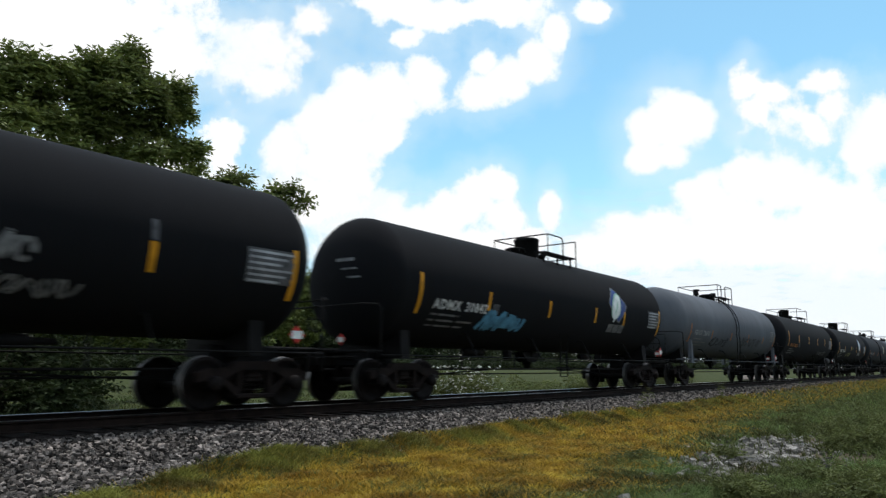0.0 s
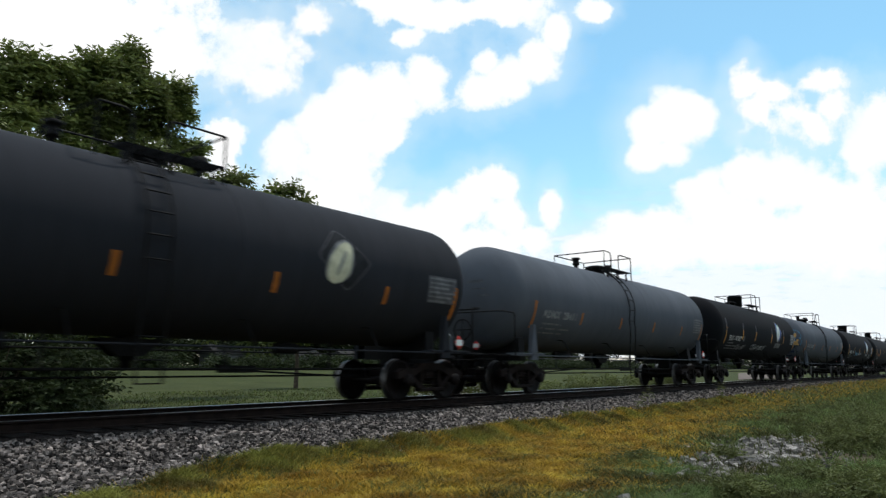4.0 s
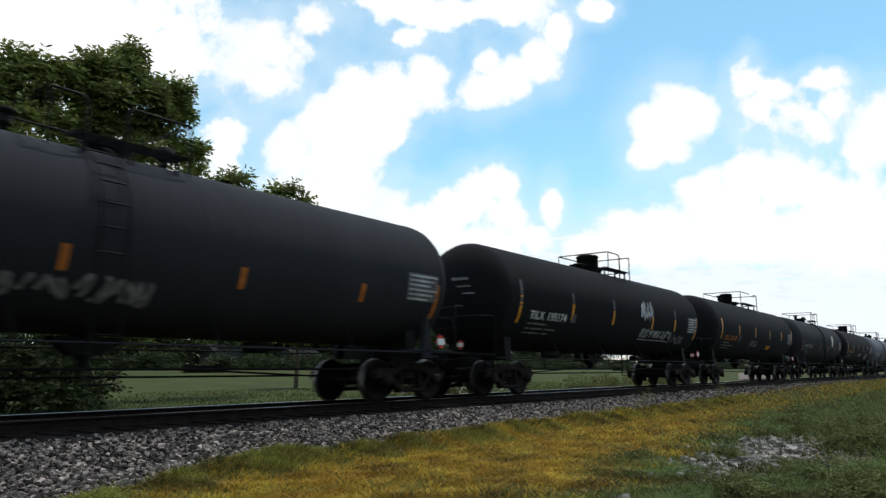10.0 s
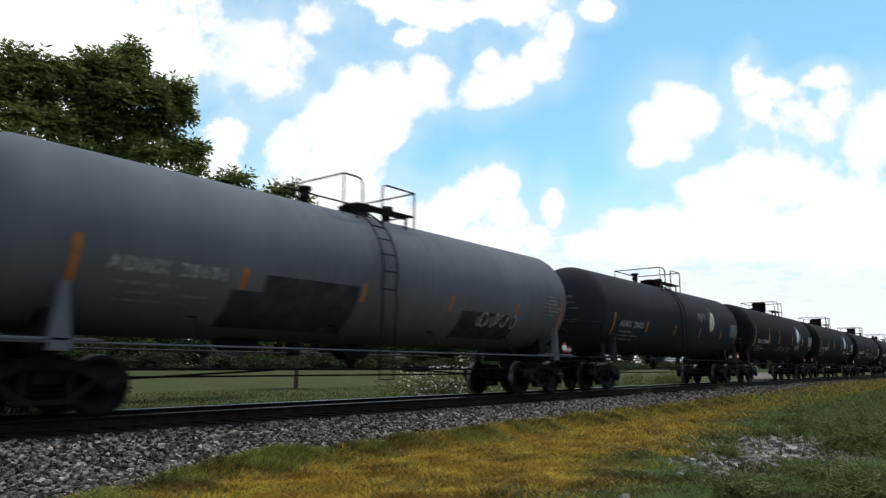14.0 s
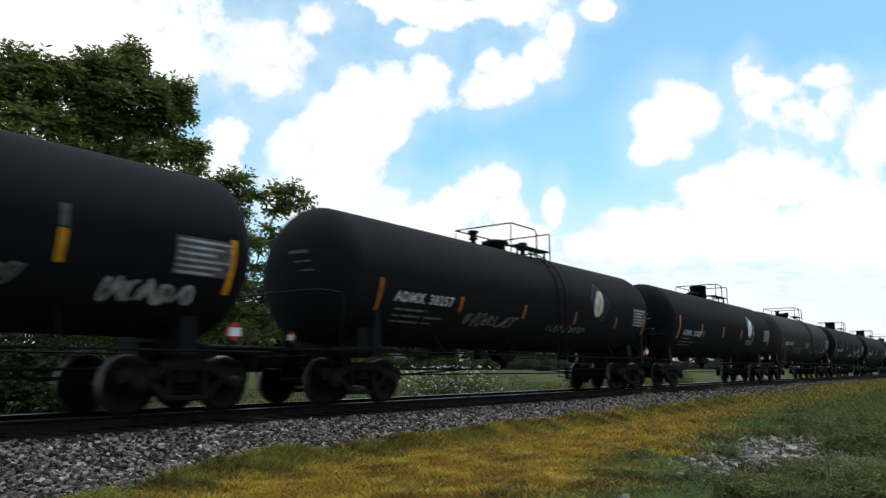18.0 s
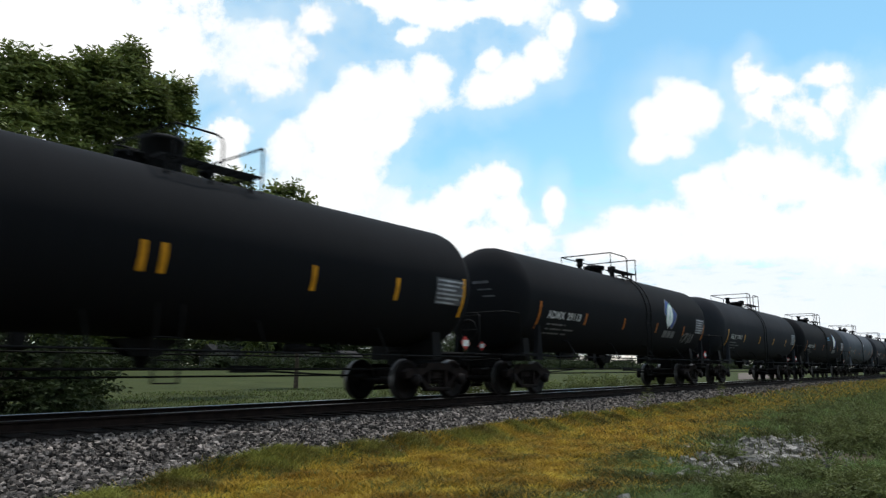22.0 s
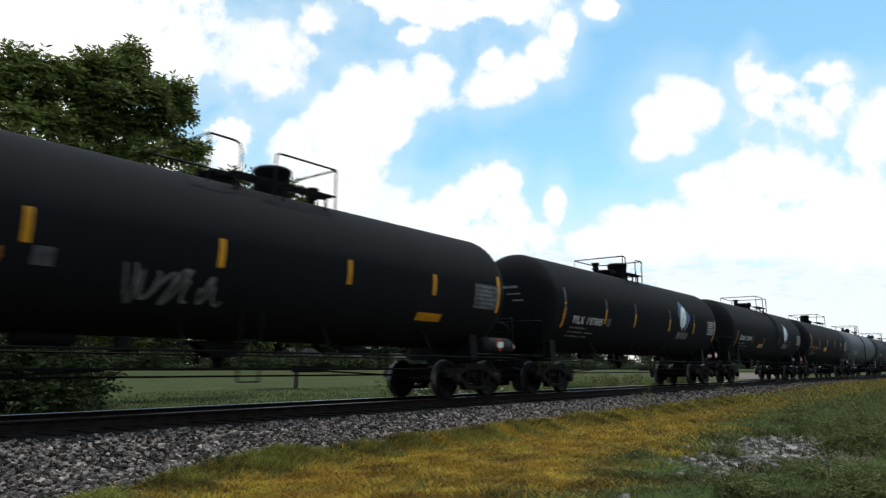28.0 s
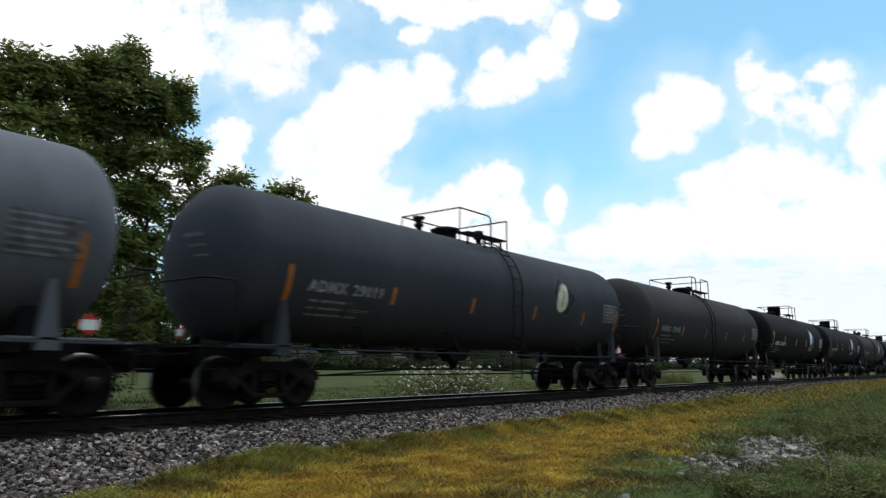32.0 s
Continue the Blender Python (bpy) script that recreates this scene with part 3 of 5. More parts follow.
    # brake wheel at the leading end
    g = Geo().tube(arc_pts((8.74, -0.75, 1.75), 0.27, 0, 2 * math.pi, 20, "yz"), 0.018, 6, False)
    for k in range(4):
        a = k * math.pi / 2
        g.tube([(8.74, -0.75, 1.75), (8.74, -0.75 + 0.27 * math.cos(a), 1.75 + 0.27 * math.sin(a))], 0.012, 5)
    part("hand_brake", g, "frame", car)
    make_top_works(car, kind)
    # ladder from the step up and over the shell
    lx, lw = 0.85 if kind == "F" else -0.42, 0.22
    rails = [lx - lw, lx + lw]
    arcs = [k * 0.2 - 0.55 for k in range(13)]
    for x in rails:
        pts = [(x, -1.55, 0.50), (x, -1.56, 1.15), (x, -1.60, 1.75)]
        if kind in "BF":
            pts += [(x, -1.62, 2.2)] + [on_tank(x, q, 0.10) for q in arcs if q > -0.4]
        part("ladder_rail", Geo().tube(pts, 0.020, 6), "frame", car)
    for k in range(3):
        part("ladder_rung", Geo().tube([(lx - lw, -1.55, 0.50 + 0.36 * k), (lx + lw, -1.55, 0.50 + 0.36 * k)], 0.014, 6), "frame", car)
    for k in range(6 if kind in "BF" else 0):
        a = -0.35 + 0.36 * k
        p, q = on_tank(lx - lw, a, 0.10), on_tank(lx + lw, a, 0.10)
        part("ladder_rung", Geo().tube([p, q], 0.016, 6), "frame", car)
    if kind in "BF":
        for s in (-1, 1):
            for side in (-1, 1):
                # tapered outer bracket from the shell down to the bolster
                g = Geo()
                y0, y1 = side * 1.50, side * 1.36
                c = s * 7.10
                g.v = [(c - 0.16, y0, 0.98), (c + 0.16, y0, 0.98), (c + 0.04, y0, 1.98), (c - 0.05, y0, 1.98),
                       (c - 0.16, y1, 0.98), (c + 0.16, y1, 0.98), (c + 0.04, y1, 1.98), (c - 0.05, y1, 1.98)]
                g.f = [(0, 1, 2, 3), (7, 6, 5, 4), (0, 4, 5, 1), (1, 5, 6, 2), (2, 6, 7, 3), (3, 7, 4, 0)]
                g.s = [False] * 6
                part("saddle_leg", g, "tank", car)
            g = Geo().tube([(s * 8.15, -1.50, 1.05), (s * 8.15, -1.50, 2.17), (s * 8.20, -1.48, 2.26), (s * 8.60, -1.40, 2.28), (s * 8.74, -1.25, 2.28), (s * 8.78, 0, 2.28), (s * 8.74, 1.25, 2.28)], 0.02, 6)
            part("end_handrail", g, "frame", car)
            part("saddle_foot", Geo().box((s * 7.30, -1.32, 1.14), (1.5, 0.36, 0.05), 0.01), "tank", car)
        # band round the middle of the shell
        part("shell_band", Geo().lathe([(1.55, R_TANK + 0.001), (1.56, R_TANK + 0.006), (1.62, R_TANK + 0.006), (1.63, R_TANK + 0.001)], "x", 56, (-0.35, 0, Z_TANK)), "tank", car)
    return car


def strips(tank, xs, mat="yellow", tall=0.52, low=-0.48):
    for x in xs:
        end = abs(x) > 6.5
        part("reflective_strip", patch(x - 0.055, x + 0.055, low - (0.26 if end else 0), low + tall * (1.45 if end else 1.0)), mat, tank)


def logo(tank, x, arc, full=True, mark=True):
    if arc is not None:
        # a leaning diamond with blunt corners
        for name, r, lift, mat in (("emblem_border", 0.70, 0.004, "faded" if full else "panel"), ("emblem_field", 0.64 if full else 0.67, 0.006, "blue" if full else "spray_dark")):
            rows = []
            for k in range(-10, 11):
                h = k / 10 * 0.97
                q = abs(h)
                tip = -0.26 if h > 0 else 0.16
                blunt = min(1.0, (1 - q) * 14) * 0.05
                wide = min(1.0 - q + blunt, 0.97)
                rows.append((x + r * (tip * q - 1.04 * wide), x + r * (tip * q + 1.04 * wide), arc + r * 0.92 * h))
            part(name, decal(rows, lift), mat, tank)
    # egg-shaped leaf, its pale rim, its curved vein and stalk
    for name, grow, lift, mat in (("emblem_rim", 0.05, 0.009, "leaf_green" if full else "faded"), ("emblem_leaf", 0.0, 0.012, "leaf_white" if full else "cream")):
        rows = []
        for k in range(15):
            a = -1 + 2 * k / 14
            w = (0.30 + grow) * math.sqrt(max(0, 1 - a * a)) * (1 - 0.18 * a)
            cx = x - 0.15 + 0.13 * a + (0.0 if a < 0.2 else 0.12 * (a - 0.2))
            rows.append((cx - w - grow * max(0, a), cx + w * 1.05, arc - 0.07 + (0.46 + grow * (a > 0)) * a))
        part(name, decal(rows, lift), mat, tank)
    part("emblem_vein", decal([(x - 0.26 + 0.02 * k + 0.012 * k * k / 3, x - 0.23 + 0.02 * k + 0.012 * k * k / 3 + 0.05 * math.sin(math.pi * k / 6), arc - 0.36 + 0.09 * k) for k in range(7)], 0.016), "leaf_green" if full else "faded", tank)
    if full:
        part("emblem_stalk", patch(x - 0.36, x - 0.28, arc - 0.62, arc - 0.42, 0.013, 2, 0.06), "leaf_white", tank)
    if mark:
        for k in range(3):
            part("emblem_bar", patch(x - 0.62 + 0.43 * k, x - 0.24 + 0.43 * k, arc - 1.00, arc - 0.70), "faded", tank)


def data_panel(tank, x, arc, mat="faded", w=1.05, rows=6, h=0.64):
    part("data_backing", patch(x, x + w, arc, arc + h, 0.005), "panel", tank)
    part("data_text", merge([patch(x + 0.04, x + w * (0.72 + 0.25 * ((k * 7) % 3) / 2), arc + h * (k + 0.2) / rows, arc + h * (k + 0.62) / rows, 0.009, 1) for k in range(rows)]), mat, tank)["kind"] = "stuff"


def small_lines(tank, x, arc, mat="faded", w=1.9):
    part("stencil_text", merge([patch(x + w * a, x + w * b, arc - 0.16 * k, arc - 0.16 * k + 0.055, 0.006, 1) for k in range(3) for a, b in ((0.0, 0.12), (0.16, 0.52), (0.58, 0.60 + 0.16 * ((k * 5) % 3)))]), mat, tank)["kind"] = "stuff"


def head_marks(tank, mat, high=0.36):
    """Short stencilled lines on the curved end towards the camera."""
    g = Geo()
    for k, (w, h) in enumerate(((0.52, 0.075), (0.44, 0.04), (0.36, 0.04))):
        z = high - 0.20 * k
        verts = []
        for i in range(7):
            y = -0.55 + w * i / 6 - 0.1 * k
            for zz in (z, z + h):
                q = 1 - (y * y + zz * zz) / R_TANK ** 2
                verts.append((-(HALF - 0.80) - 0.80 * math.sqrt(max(0, q)) - 0.008, y, Z_TANK + zz))
        g.add(verts, [(2 * i, 2 * i + 1, 2 * i + 3, 2 * i + 2) for i in range(6)], True)
    part("head_stencil", g, mat, tank)


PROTO = {k: make_car(k) for k in "ABCDEF"}

BLACK, SOOT, DARK, SLATE, GREY, PALE, BROWN = (0.0056, 0.0058, 0.0072), (0.0082, 0.0083, 0.0098), (0.024, 0.0255, 0.030), (0.046, 0.050, 0.058), (0.098, 0.107, 0.122), (0.130, 0.137, 0.152), (0.040, 0.036, 0.036)
ORANGE = "orange"
# kind, colour, mark, mark colour, emblem (2 full, 1 leaf only, 0 none), strips, extras
TRAIN = [
    ("A", BLACK, "TILX 197612", "white", 0, 1, "gd"), ("A", BLACK, "ADMX 30842", "white", 2, 1, "b"), ("B", PALE, "ADMX 28600", "faded", 0, 0, "k"),
    ("A", SOOT, "UTLX 206039", ORANGE, 0, 1, "g"), ("A", BLACK, "ADMX 30378", "white", 2, 1, "o"), ("B", DARK, "ADMX 38037", "faded", 1, 0, ""),
    ("B", GREY, "ADMX 28411", "faded", 0, 0, ""), ("A", BLACK, "TILX 197837", "white", 2, 1, "g"), ("B", GREY, "ADMX 28424", "faded", 0, 0, "h"),
    ("A", BLACK, "ADMX 31036", "white", 2, 1, "g"), ("A", SOOT, "UTLX 206378", ORANGE, 0, 1, ""), ("B", SLATE, "ADMX 29835", "faded", 1, 0, "y"),
    ("B", DARK, "ADMX 29111", "white", 0, 0, "g"), ("A", BLACK, "TILX 195174", "white", 0, 1, "gG"), ("A", SOOT, "UTLX 205187", ORANGE, 0, 1, "gy"),
    ("B", DARK, "ADMX 30621", "faded", 1, 0, ""), ("A", SOOT, "UTLX 204545", ORANGE, 0, 1, "by"), ("B", PALE, "ADMX 28604", "faded", 0, 0, "pg"),
    ("B", DARK, "ADMX 28402", "faded", 1, 0, ""), ("A", BLACK, "TILX 197644", "white", 2, 1, "g"), ("A", BLACK, "TILX 197787", "white", 2, 1, ""),
    ("A", BLACK, "TILX 312422", "white", 0, 1, "g"), ("B", SOOT, "ADMX 38257", "white", 1, 0, "g"), ("A", BLACK, "ADMX 31032", "white", 2, 1, ""),
    ("B", BROWN, "ADMX 29882", "white", 0, 0, "gG"), ("A", BLACK, "TILX 197450", "white", 0, 1, "gy"), ("A", BLACK, "GATX 203709", "white", 0, 1, ""),
    ("B", SOOT, "ADMX 29113", "white", 2, 0, "g"), ("B", DARK, "UELX 70041", "white", 0, 1, ""), ("B", SOOT, "ADMX 29788", "white", 2, 0, "s"),
    ("B", GREY, "ADMX 29057", "faded", 0, 0, "w"), ("B", DARK, "ADMX 28815", "faded", 1, 0, "g"), ("A", BLACK, "TILX 197206", "white", 0, 1, "g"),
    ("A", SOOT, "UTLX 201024", ORANGE, 0, 1, "Gy"), ("A", BLACK, "TILX 197805", "white", 2, 1, ""), ("B", SOOT, "ADMX 29354", "white", 2, 0, ""),
    ("A", SOOT, "UTLX 204705", ORANGE, 0, 1, "y"), ("B", PALE, "ADMX 28019", "faded", 0, 0, "w"), ("B", SLATE, "ADMX 29019", "faded", 1, 0, "p"),
    ("B", BROWN, "ADMX 29440", "faded", 0, 0, ""), ("A", BLACK, "ADMX 31040", "white", 2, 1, ""), ("A", BLACK, "TILX 197391", "white", 2, 1, ""),
    ("B", BROWN, "ADMX 29552", "faded", 1, 0, ""), ("A", BLACK, "TILX 197530", "white", 0, 1, ""), ("B", GREY, "ADMX 28530", "faded", 0, 0, ""), ("A", SOOT, "UTLX 204880", ORANGE, 0, 1, ""),
]
SHADE_WORDS = {BLACK: "black", SOOT: "sooty black", DARK: "dark charcoal", SLATE: "slate grey", GREY: "weathered blue-grey", PALE: "pale grey", BROWN: "brownish grey"}
cars = []


def build_train():
    for i, (kind, colour, mark, ink, emblem, taped, extra) in enumerate(TRAIN):
        car = copy_thing(PROTO["D" if i in (16, 33) else "C" if ink == ORANGE else "E" if i in (20, 21, 34, 41, 43) else "F" if i in (22, 24, 27, 35, 38) else kind], pose(PHASE + CAR * i, TRACK_Y, RAIL_Z))
        tank = next(c for c in car.children if c.name.startswith("tank"))
        for c in car.children:
            if c.name.startswith(("tank", "shell_band", "saddle_leg", "saddle_foot", "side_rail")):
                c.color = (*colour, 1)
        if kind == "A":
            stencil(tank, mark, -6.5, -0.66, 0.31 if ink == ORANGE else 0.34, ink)
            small_lines(tank, -6.5, -0.84)
            xs = (-7.08, -4.18, -1.70, 1.76, 4.65, 7.5)
            if ink == ORANGE:
                xs = (-7.02, -4.15, -1.05, 2.0, 4.78, 7.5)
            elif mark.startswith("ADMX"):
                xs = (-7.05, -4.22, -1.05, 2.0, 4.25, 7.5)
            xs = {13: (-7.08, -4.0, -1.0, 2.5, 4.9, 7.45), 26: (-7.08, -4.18, -0.90, 2.62, 5.05, 7.5)}.get(i, xs)
            strips(tank, xs, tall=0.50, low=-0.36 if ink == ORANGE else -0.58)
            data_panel(tank, 6.42, -0.55, "faded" if ink == ORANGE else "spray_white")
            part("stencil_box", patch(-4.02, -3.74, -0.66, -0.38), "panel", tank)
            if mark.startswith("TILX"):
                strips(tank, xs[:5], "panel", 0.34, -0.06)
        else:
            stencil(tank, mark, -6.5, -0.58, 0.32, "dull_white" if ink == "faded" else ink)
            small_lines(tank, -6.4, -0.80)
            strips(tank, (-7.0, -4.05, -1.7, 1.67, 4.57, 7.45) if i == 35 else (-7.0, -4.05, -1.05, 2.0, 5.0, 7.45), "yellow" if taped else "orange", 0.40, -0.70)
            data_panel(tank, 6.40, -0.54, "spray_white" if ink == "white" else "faded")
        head_marks(tank, ("faded" if ink == "white" else ink) if kind == "A" else "panel", 0.62 if ink == ORANGE else 0.36)
        if emblem:
            logo(tank, 3.7 if emblem == 1 or mark.startswith("ADMX 3") else 3.42, 0.14, emblem == 2, emblem == 2)
        tagged(car, f"{SHADE_WORDS[colour]} tank car with {'yellow tapes' if kind == 'A' else 'side ladder'}{', leaf emblem' if emblem else ''}{', graffiti' if set(extra) & set('gGbokwh') else ''}", "tank car", "tank cars of the train")
        cars.append(car)


build_train()


def spray(i, mat, x0, x1, a0, a1, width=0.05, strokes=8):
    """Spray paint on car i between two places along it and two heights round its shell."""
    tank = next(c for c in cars[i].children if c.name.startswith("tank"))
    scribble(tank, mat, x0, x1, a0, a1, 17 * i + strokes, width, strokes)


def panel_on(i, name, mat, x0, x1, a0, a1):
    tank = next(c for c in cars[i].children if c.name.startswith("tank"))
    part(name, patch(x0, x1, a0, a1), mat, tank)


spray(0, "faded", 2.0, 3.7, -1.2, -0.8, 0.05, 9)
spray(0, "faded", 2.2, 2.9, -0.7, -0.2, 0.09, 4)
panel_on(1, "sprayed_ground", "sky_blue", -4.2, -2.5, -1.05, -0.70)
spray(1, "sky_blue", -4.4, -2.3, -1.15, -0.58, 0.16, 8)
spray(2, "spray_dark", 0.8, 4.4, -1.0, -0.40, 0.05, 10)
spray(2, "spray_dark", -4.0, -1.5, -1.1, -0.60, 0.07, 7)
spray(3, "faded", 3.0, 5.5, -1.15, -0.80, 0.04, 10)
spray(4, "spray_olive", -3.0, -0.9, -1.05, -0.62, 0.07, 11)
spray(4, "spray_olive", -0.6, 0.3, -0.4, -0.05, 0.05, 4)
spray(7, "faded", -5.0, -3.2, -1.2, -0.85, 0.05, 8)
spray(7, "spray_white", -2.0, 0.8, -1.15, -0.75, 0.05, 11)
def head_shape(i, name, mat, rows, lift):
    """Paint on the curved end of car i: rows of (height, y from, y to)."""
    tank = next(c for c in cars[i].children if c.name.startswith("tank"))
    verts = []
    for z, y0, y1 in rows:
        for k in range(9):
            y = y0 + (y1 - y0) * k / 8
            q = 1 - (y * y + z * z) / R_TANK ** 2
            verts.append((-(HALF - 0.80) - 0.80 * math.sqrt(max(0, q)) - lift, y, Z_TANK + z))
    part(name, Geo().add(verts, [(9 * r + k, 9 * r + k + 1, 9 * r + k + 10, 9 * r + k + 9) for r in range(len(rows) - 1) for k in range(8)], True), mat, tank)


head_shape(8, "sprayed_cloud", "sky_blue", [(-0.48, -1.30, 1.15), (-0.25, -1.38, 1.28), (0.0, -1.34, 1.30), (0.2, -1.40, 1.25), (0.40, -1.30, 1.22), (0.55, -1.12, 1.12), (0.66, -0.85, 1.05), (0.78, 0.15, 0.95), (0.90, 0.35, 0.75)], 0.008)
head_shape(8, "sprayed_shade", "spray_navy", [(-1.20, -0.70, 0.60), (-0.90, -1.10, 0.95), (-0.49, -1.30, 1.15)], 0.008)
head_shape(8, "stencil_box", "spray_dark", [(-0.45, -0.62, 1.02), (0.0, -0.58, 1.08), (0.40, -0.60, 1.05), (0.56, -0.50, 0.95)], 0.012)
for z, y0, y1 in ((0.22, -0.45, 0.60), (-0.02, -0.25, 0.45), (-0.20, -0.25, 0.40)):
    head_shape(8, "stencil_text", "faded", [(z, y0, y1), (z + 0.09, y0, y1)], 0.016)
head_shape(8, "sprayed_fringe", "spray_peach", [(-0.56, -0.70, 1.05), (-0.47, -0.75, 1.10)], 0.014)
for z0, z1, a, b, c, d in ((0.16, 0.34, -1.14, -0.70, -1.10, -0.72), (-0.22, 0.18, -0.92, -0.72, -1.14, -0.92), (-0.46, -0.20, -1.22, -0.62, -1.16, -0.70), (-0.20, -0.06, -1.24, -1.08, -1.22, -1.14)):
    head_shape(8, "paint_stroke", "spray_peach", [(z0, a, b), (z1, c, d)], 0.016)
spray(9, "sky_blue", -3.7, -1.4, -0.95, -0.45, 0.06, 9)
spray(9, "spray_white", -1.6, 0.4, -0.85, -0.50, 0.045, 8)
spray(9, "faded", 5.2, 7.0, -1.15, -0.55, 0.08, 8)
panel_on(11, "yellow_notice", "yellow", -3.15, -2.2, -1.02, -0.74)
spray(12, "faded", -1.9, 0.4, -1.25, -0.72, 0.09, 9)
spray(13, "spray_white", 1.4, 2.5, -0.30, 0.48, 0.07, 8)
spray(13, "spray_white", 1.6, 4.7, -0.95, -0.58, 0.06, 13)
panel_on(13, "paint_line", "spray_white", 1.6, 4.6, -1.06, -1.02)
spray(13, "faded", 4.7, 6.2, -1.15, -0.72, 0.06, 7)
spray(14, "faded", -1.7, -0.4, -0.95, -0.55, 0.06, 6)
panel_on(14, "yellow_notice", "yellow", 1.8, 2.6, -1.02, -0.78)
panel_on(16, "yellow_notice", "yellow", 4.45, 5.3, -1.25, -0.98)
spray(16, "faded", 3.4, 5.2, -1.12, -0.55, 0.06, 14)
spray(16, "faded", -0.6, 0.9, -0.95, -0.65, 0.12, 6)
panel_on(17, "paint_out", "spray_grey", -3.6, -1.18, -1.6, -0.38)
panel_on(17, "paint_out", "spray_grey", -4.25, -3.6, -1.6, -0.72)
panel_on(17, "paint_out", "spray_grey", 2.5, 5.1, -1.5, -0.64)
spray(17, "spray_white", 3.2, 5.1, -1.05, -0.62, 0.05, 8)
spray(18, "faded", 1.6, 2.6, 0.0, 0.4, 0.06, 4)
spray(19, "faded", -2.2, 1.5, -1.1, -0.7, 0.05, 10)
panel_on(20, "stencil_bar", "white", 4.85, 6.25, -0.80, -0.70)
spray(21, "faded", -5.8, -4.2, -1.25, -0.95, 0.05, 8)
spray(21, "faded", -1.6, 0.6, -0.95, -0.45, 0.06, 8)
spray(21, "faded", 1.6, 4.2, -1.05, -0.60, 0.05, 9)
spray(21, "spray_white", 5.4, 6.9, -1.15, -0.68, 0.07, 8)
spray(22, "faded", -3.9, -1.3, -1.05, -0.65, 0.05, 10)
spray(22, "faded", 0.4, 2.8, -1.05, -0.75, 0.05, 8)
spray(24, "faded", -3.7, -1.1, -1.25, -0.55, 0.055, 7)
spray(24, "spray_white", -0.5, 0.4, -0.72, -0.28, 0.09, 6)
spray(24, "faded", 1.5, 4.9, -1.2, -0.62, 0.055, 8)
spray(24, "spray_white", 5.4, 6.6, -0.95, -0.60, 0.05, 6)
spray(25, "spray_white", 0.0, 1.2, -1.10, -0.70, 0.10, 6)
spray(25, "faded", 1.8, 4.2, -1.20, -0.55, 0.07, 11)
spray(25, "spray_white", 2.2, 4.0, -0.85, -0.45, 0.05, 9)
panel_on(25, "yellow_notice", "yellow", 4.3, 4.95, -0.62, -0.28)
spray(25, "spray_white", 5.2, 6.2, -1.05, -0.70, 0.08, 6)
spray(25, "faded", -7.5, -7.0, -0.8, -0.2, 0.06, 4)
panel_on(26, "reflective_strip", "yellow", -0.60, -0.49, -0.58, -0.08)
spray(27, "faded", 5.1, 6.3, -1.05, -0.55, 0.07, 7)
spray(29, "sky_blue", 0.4, 1.5, 0.10, 0.40, 0.05, 5)
spray(30, "spray_white", 0.5, 1.3, 0.02, 0.30, 0.05, 6)
spray(31, "faded", -2.2, 0.6, -1.1, -0.7, 0.05, 8)
spray(32, "faded", -3.5, -0.5, -1.1, -0.6, 0.05, 9)
spray(33, "faded", -2.7, -0.8, -1.25, -0.35, 0.055, 7)
panel_on(33, "yellow_notice", "yellow", 4.4, 5.3, -1.02, -0.80)
panel_on(35, "yellow_notice", "spray_peach", -2.6, -1.6, -0.95, -0.72)
panel_on(36, "yellow_notice", "yellow", -2.2, -1.2, -0.75, -0.45)
spray(37, "spray_white", -5.3, -4.4, -0.85, -0.62, 0.07, 5)
panel_on(38, "paint_out", "spray_grey", -5.4, -4.3, -1.05, -0.78)

for proto in PROTO.values():
    for o in (*proto.children_recursive, proto):
        bpy.data.objects.remove(o)


# ---------------------------------------------------------------- track and ground
def fast_mesh(name, verts, quads, mat, tris=None, smooth=False):
    """A large mesh from number arrays."""
    me = bpy.data.meshes.new(name)
    nq = len(quads)
    nt = 0 if tris is None else len(tris)
    loops = np.concatenate([quads.ravel()] + ([tris.ravel()] if nt else [])).astype(np.int32)
    starts = np.concatenate([np.arange(nq) * 4] + ([nq * 4 + np.arange(nt) * 3] if nt else [])).astype(np.int32)
    me.vertices.add(len(verts))
    me.vertices.foreach_set("co", np.ascontiguousarray(verts, dtype=np.float32).ravel())
    me.loops.add(len(loops))
    me.loops.foreach_set("vertex_index", loops)
    me.polygons.add(nq + nt)
    me.polygons.foreach_set("loop_start", starts)
    me.polygons.foreach_set("use_smooth", np.full(nq + nt, smooth, dtype=bool))
    me.materials.append(mat)
    me.update(calc_edges=True)
    me.validate()
    return me


TOE_Y, SHOULDER_Y, BED_Z = 8.45, 10.35, RAIL_Z - 0.205


def bed_height(y):
    """Height of the ballast bed across the track."""
    d = np.abs(np.asarray(y, dtype=float) - TRACK_Y)
    return np.clip((TRACK_Y - TOE_Y - d) / (SHOULDER_Y - TOE_Y), 0, 1) * BED_Z


def rise(x, a, b):
    t = np.clip((np.asarray(x, dtype=float) - a) / (b - a), 0, 1)
    return t * t * (3 - 2 * t)


def lawn_edge(x):
    """How far the grass creeps up the foot of the bed."""
    x = np.asarray(x, dtype=float)
    return 8.45 + 0.64 * rise(x, 3.9, 6.3) + 0.10 * rise(x, 10, 14) + 0.55 * rise(x, 17, 62) + 0.05 * np.sin(x * 1.9) + 0.03 * np.sin(x * 4.3 + 1)


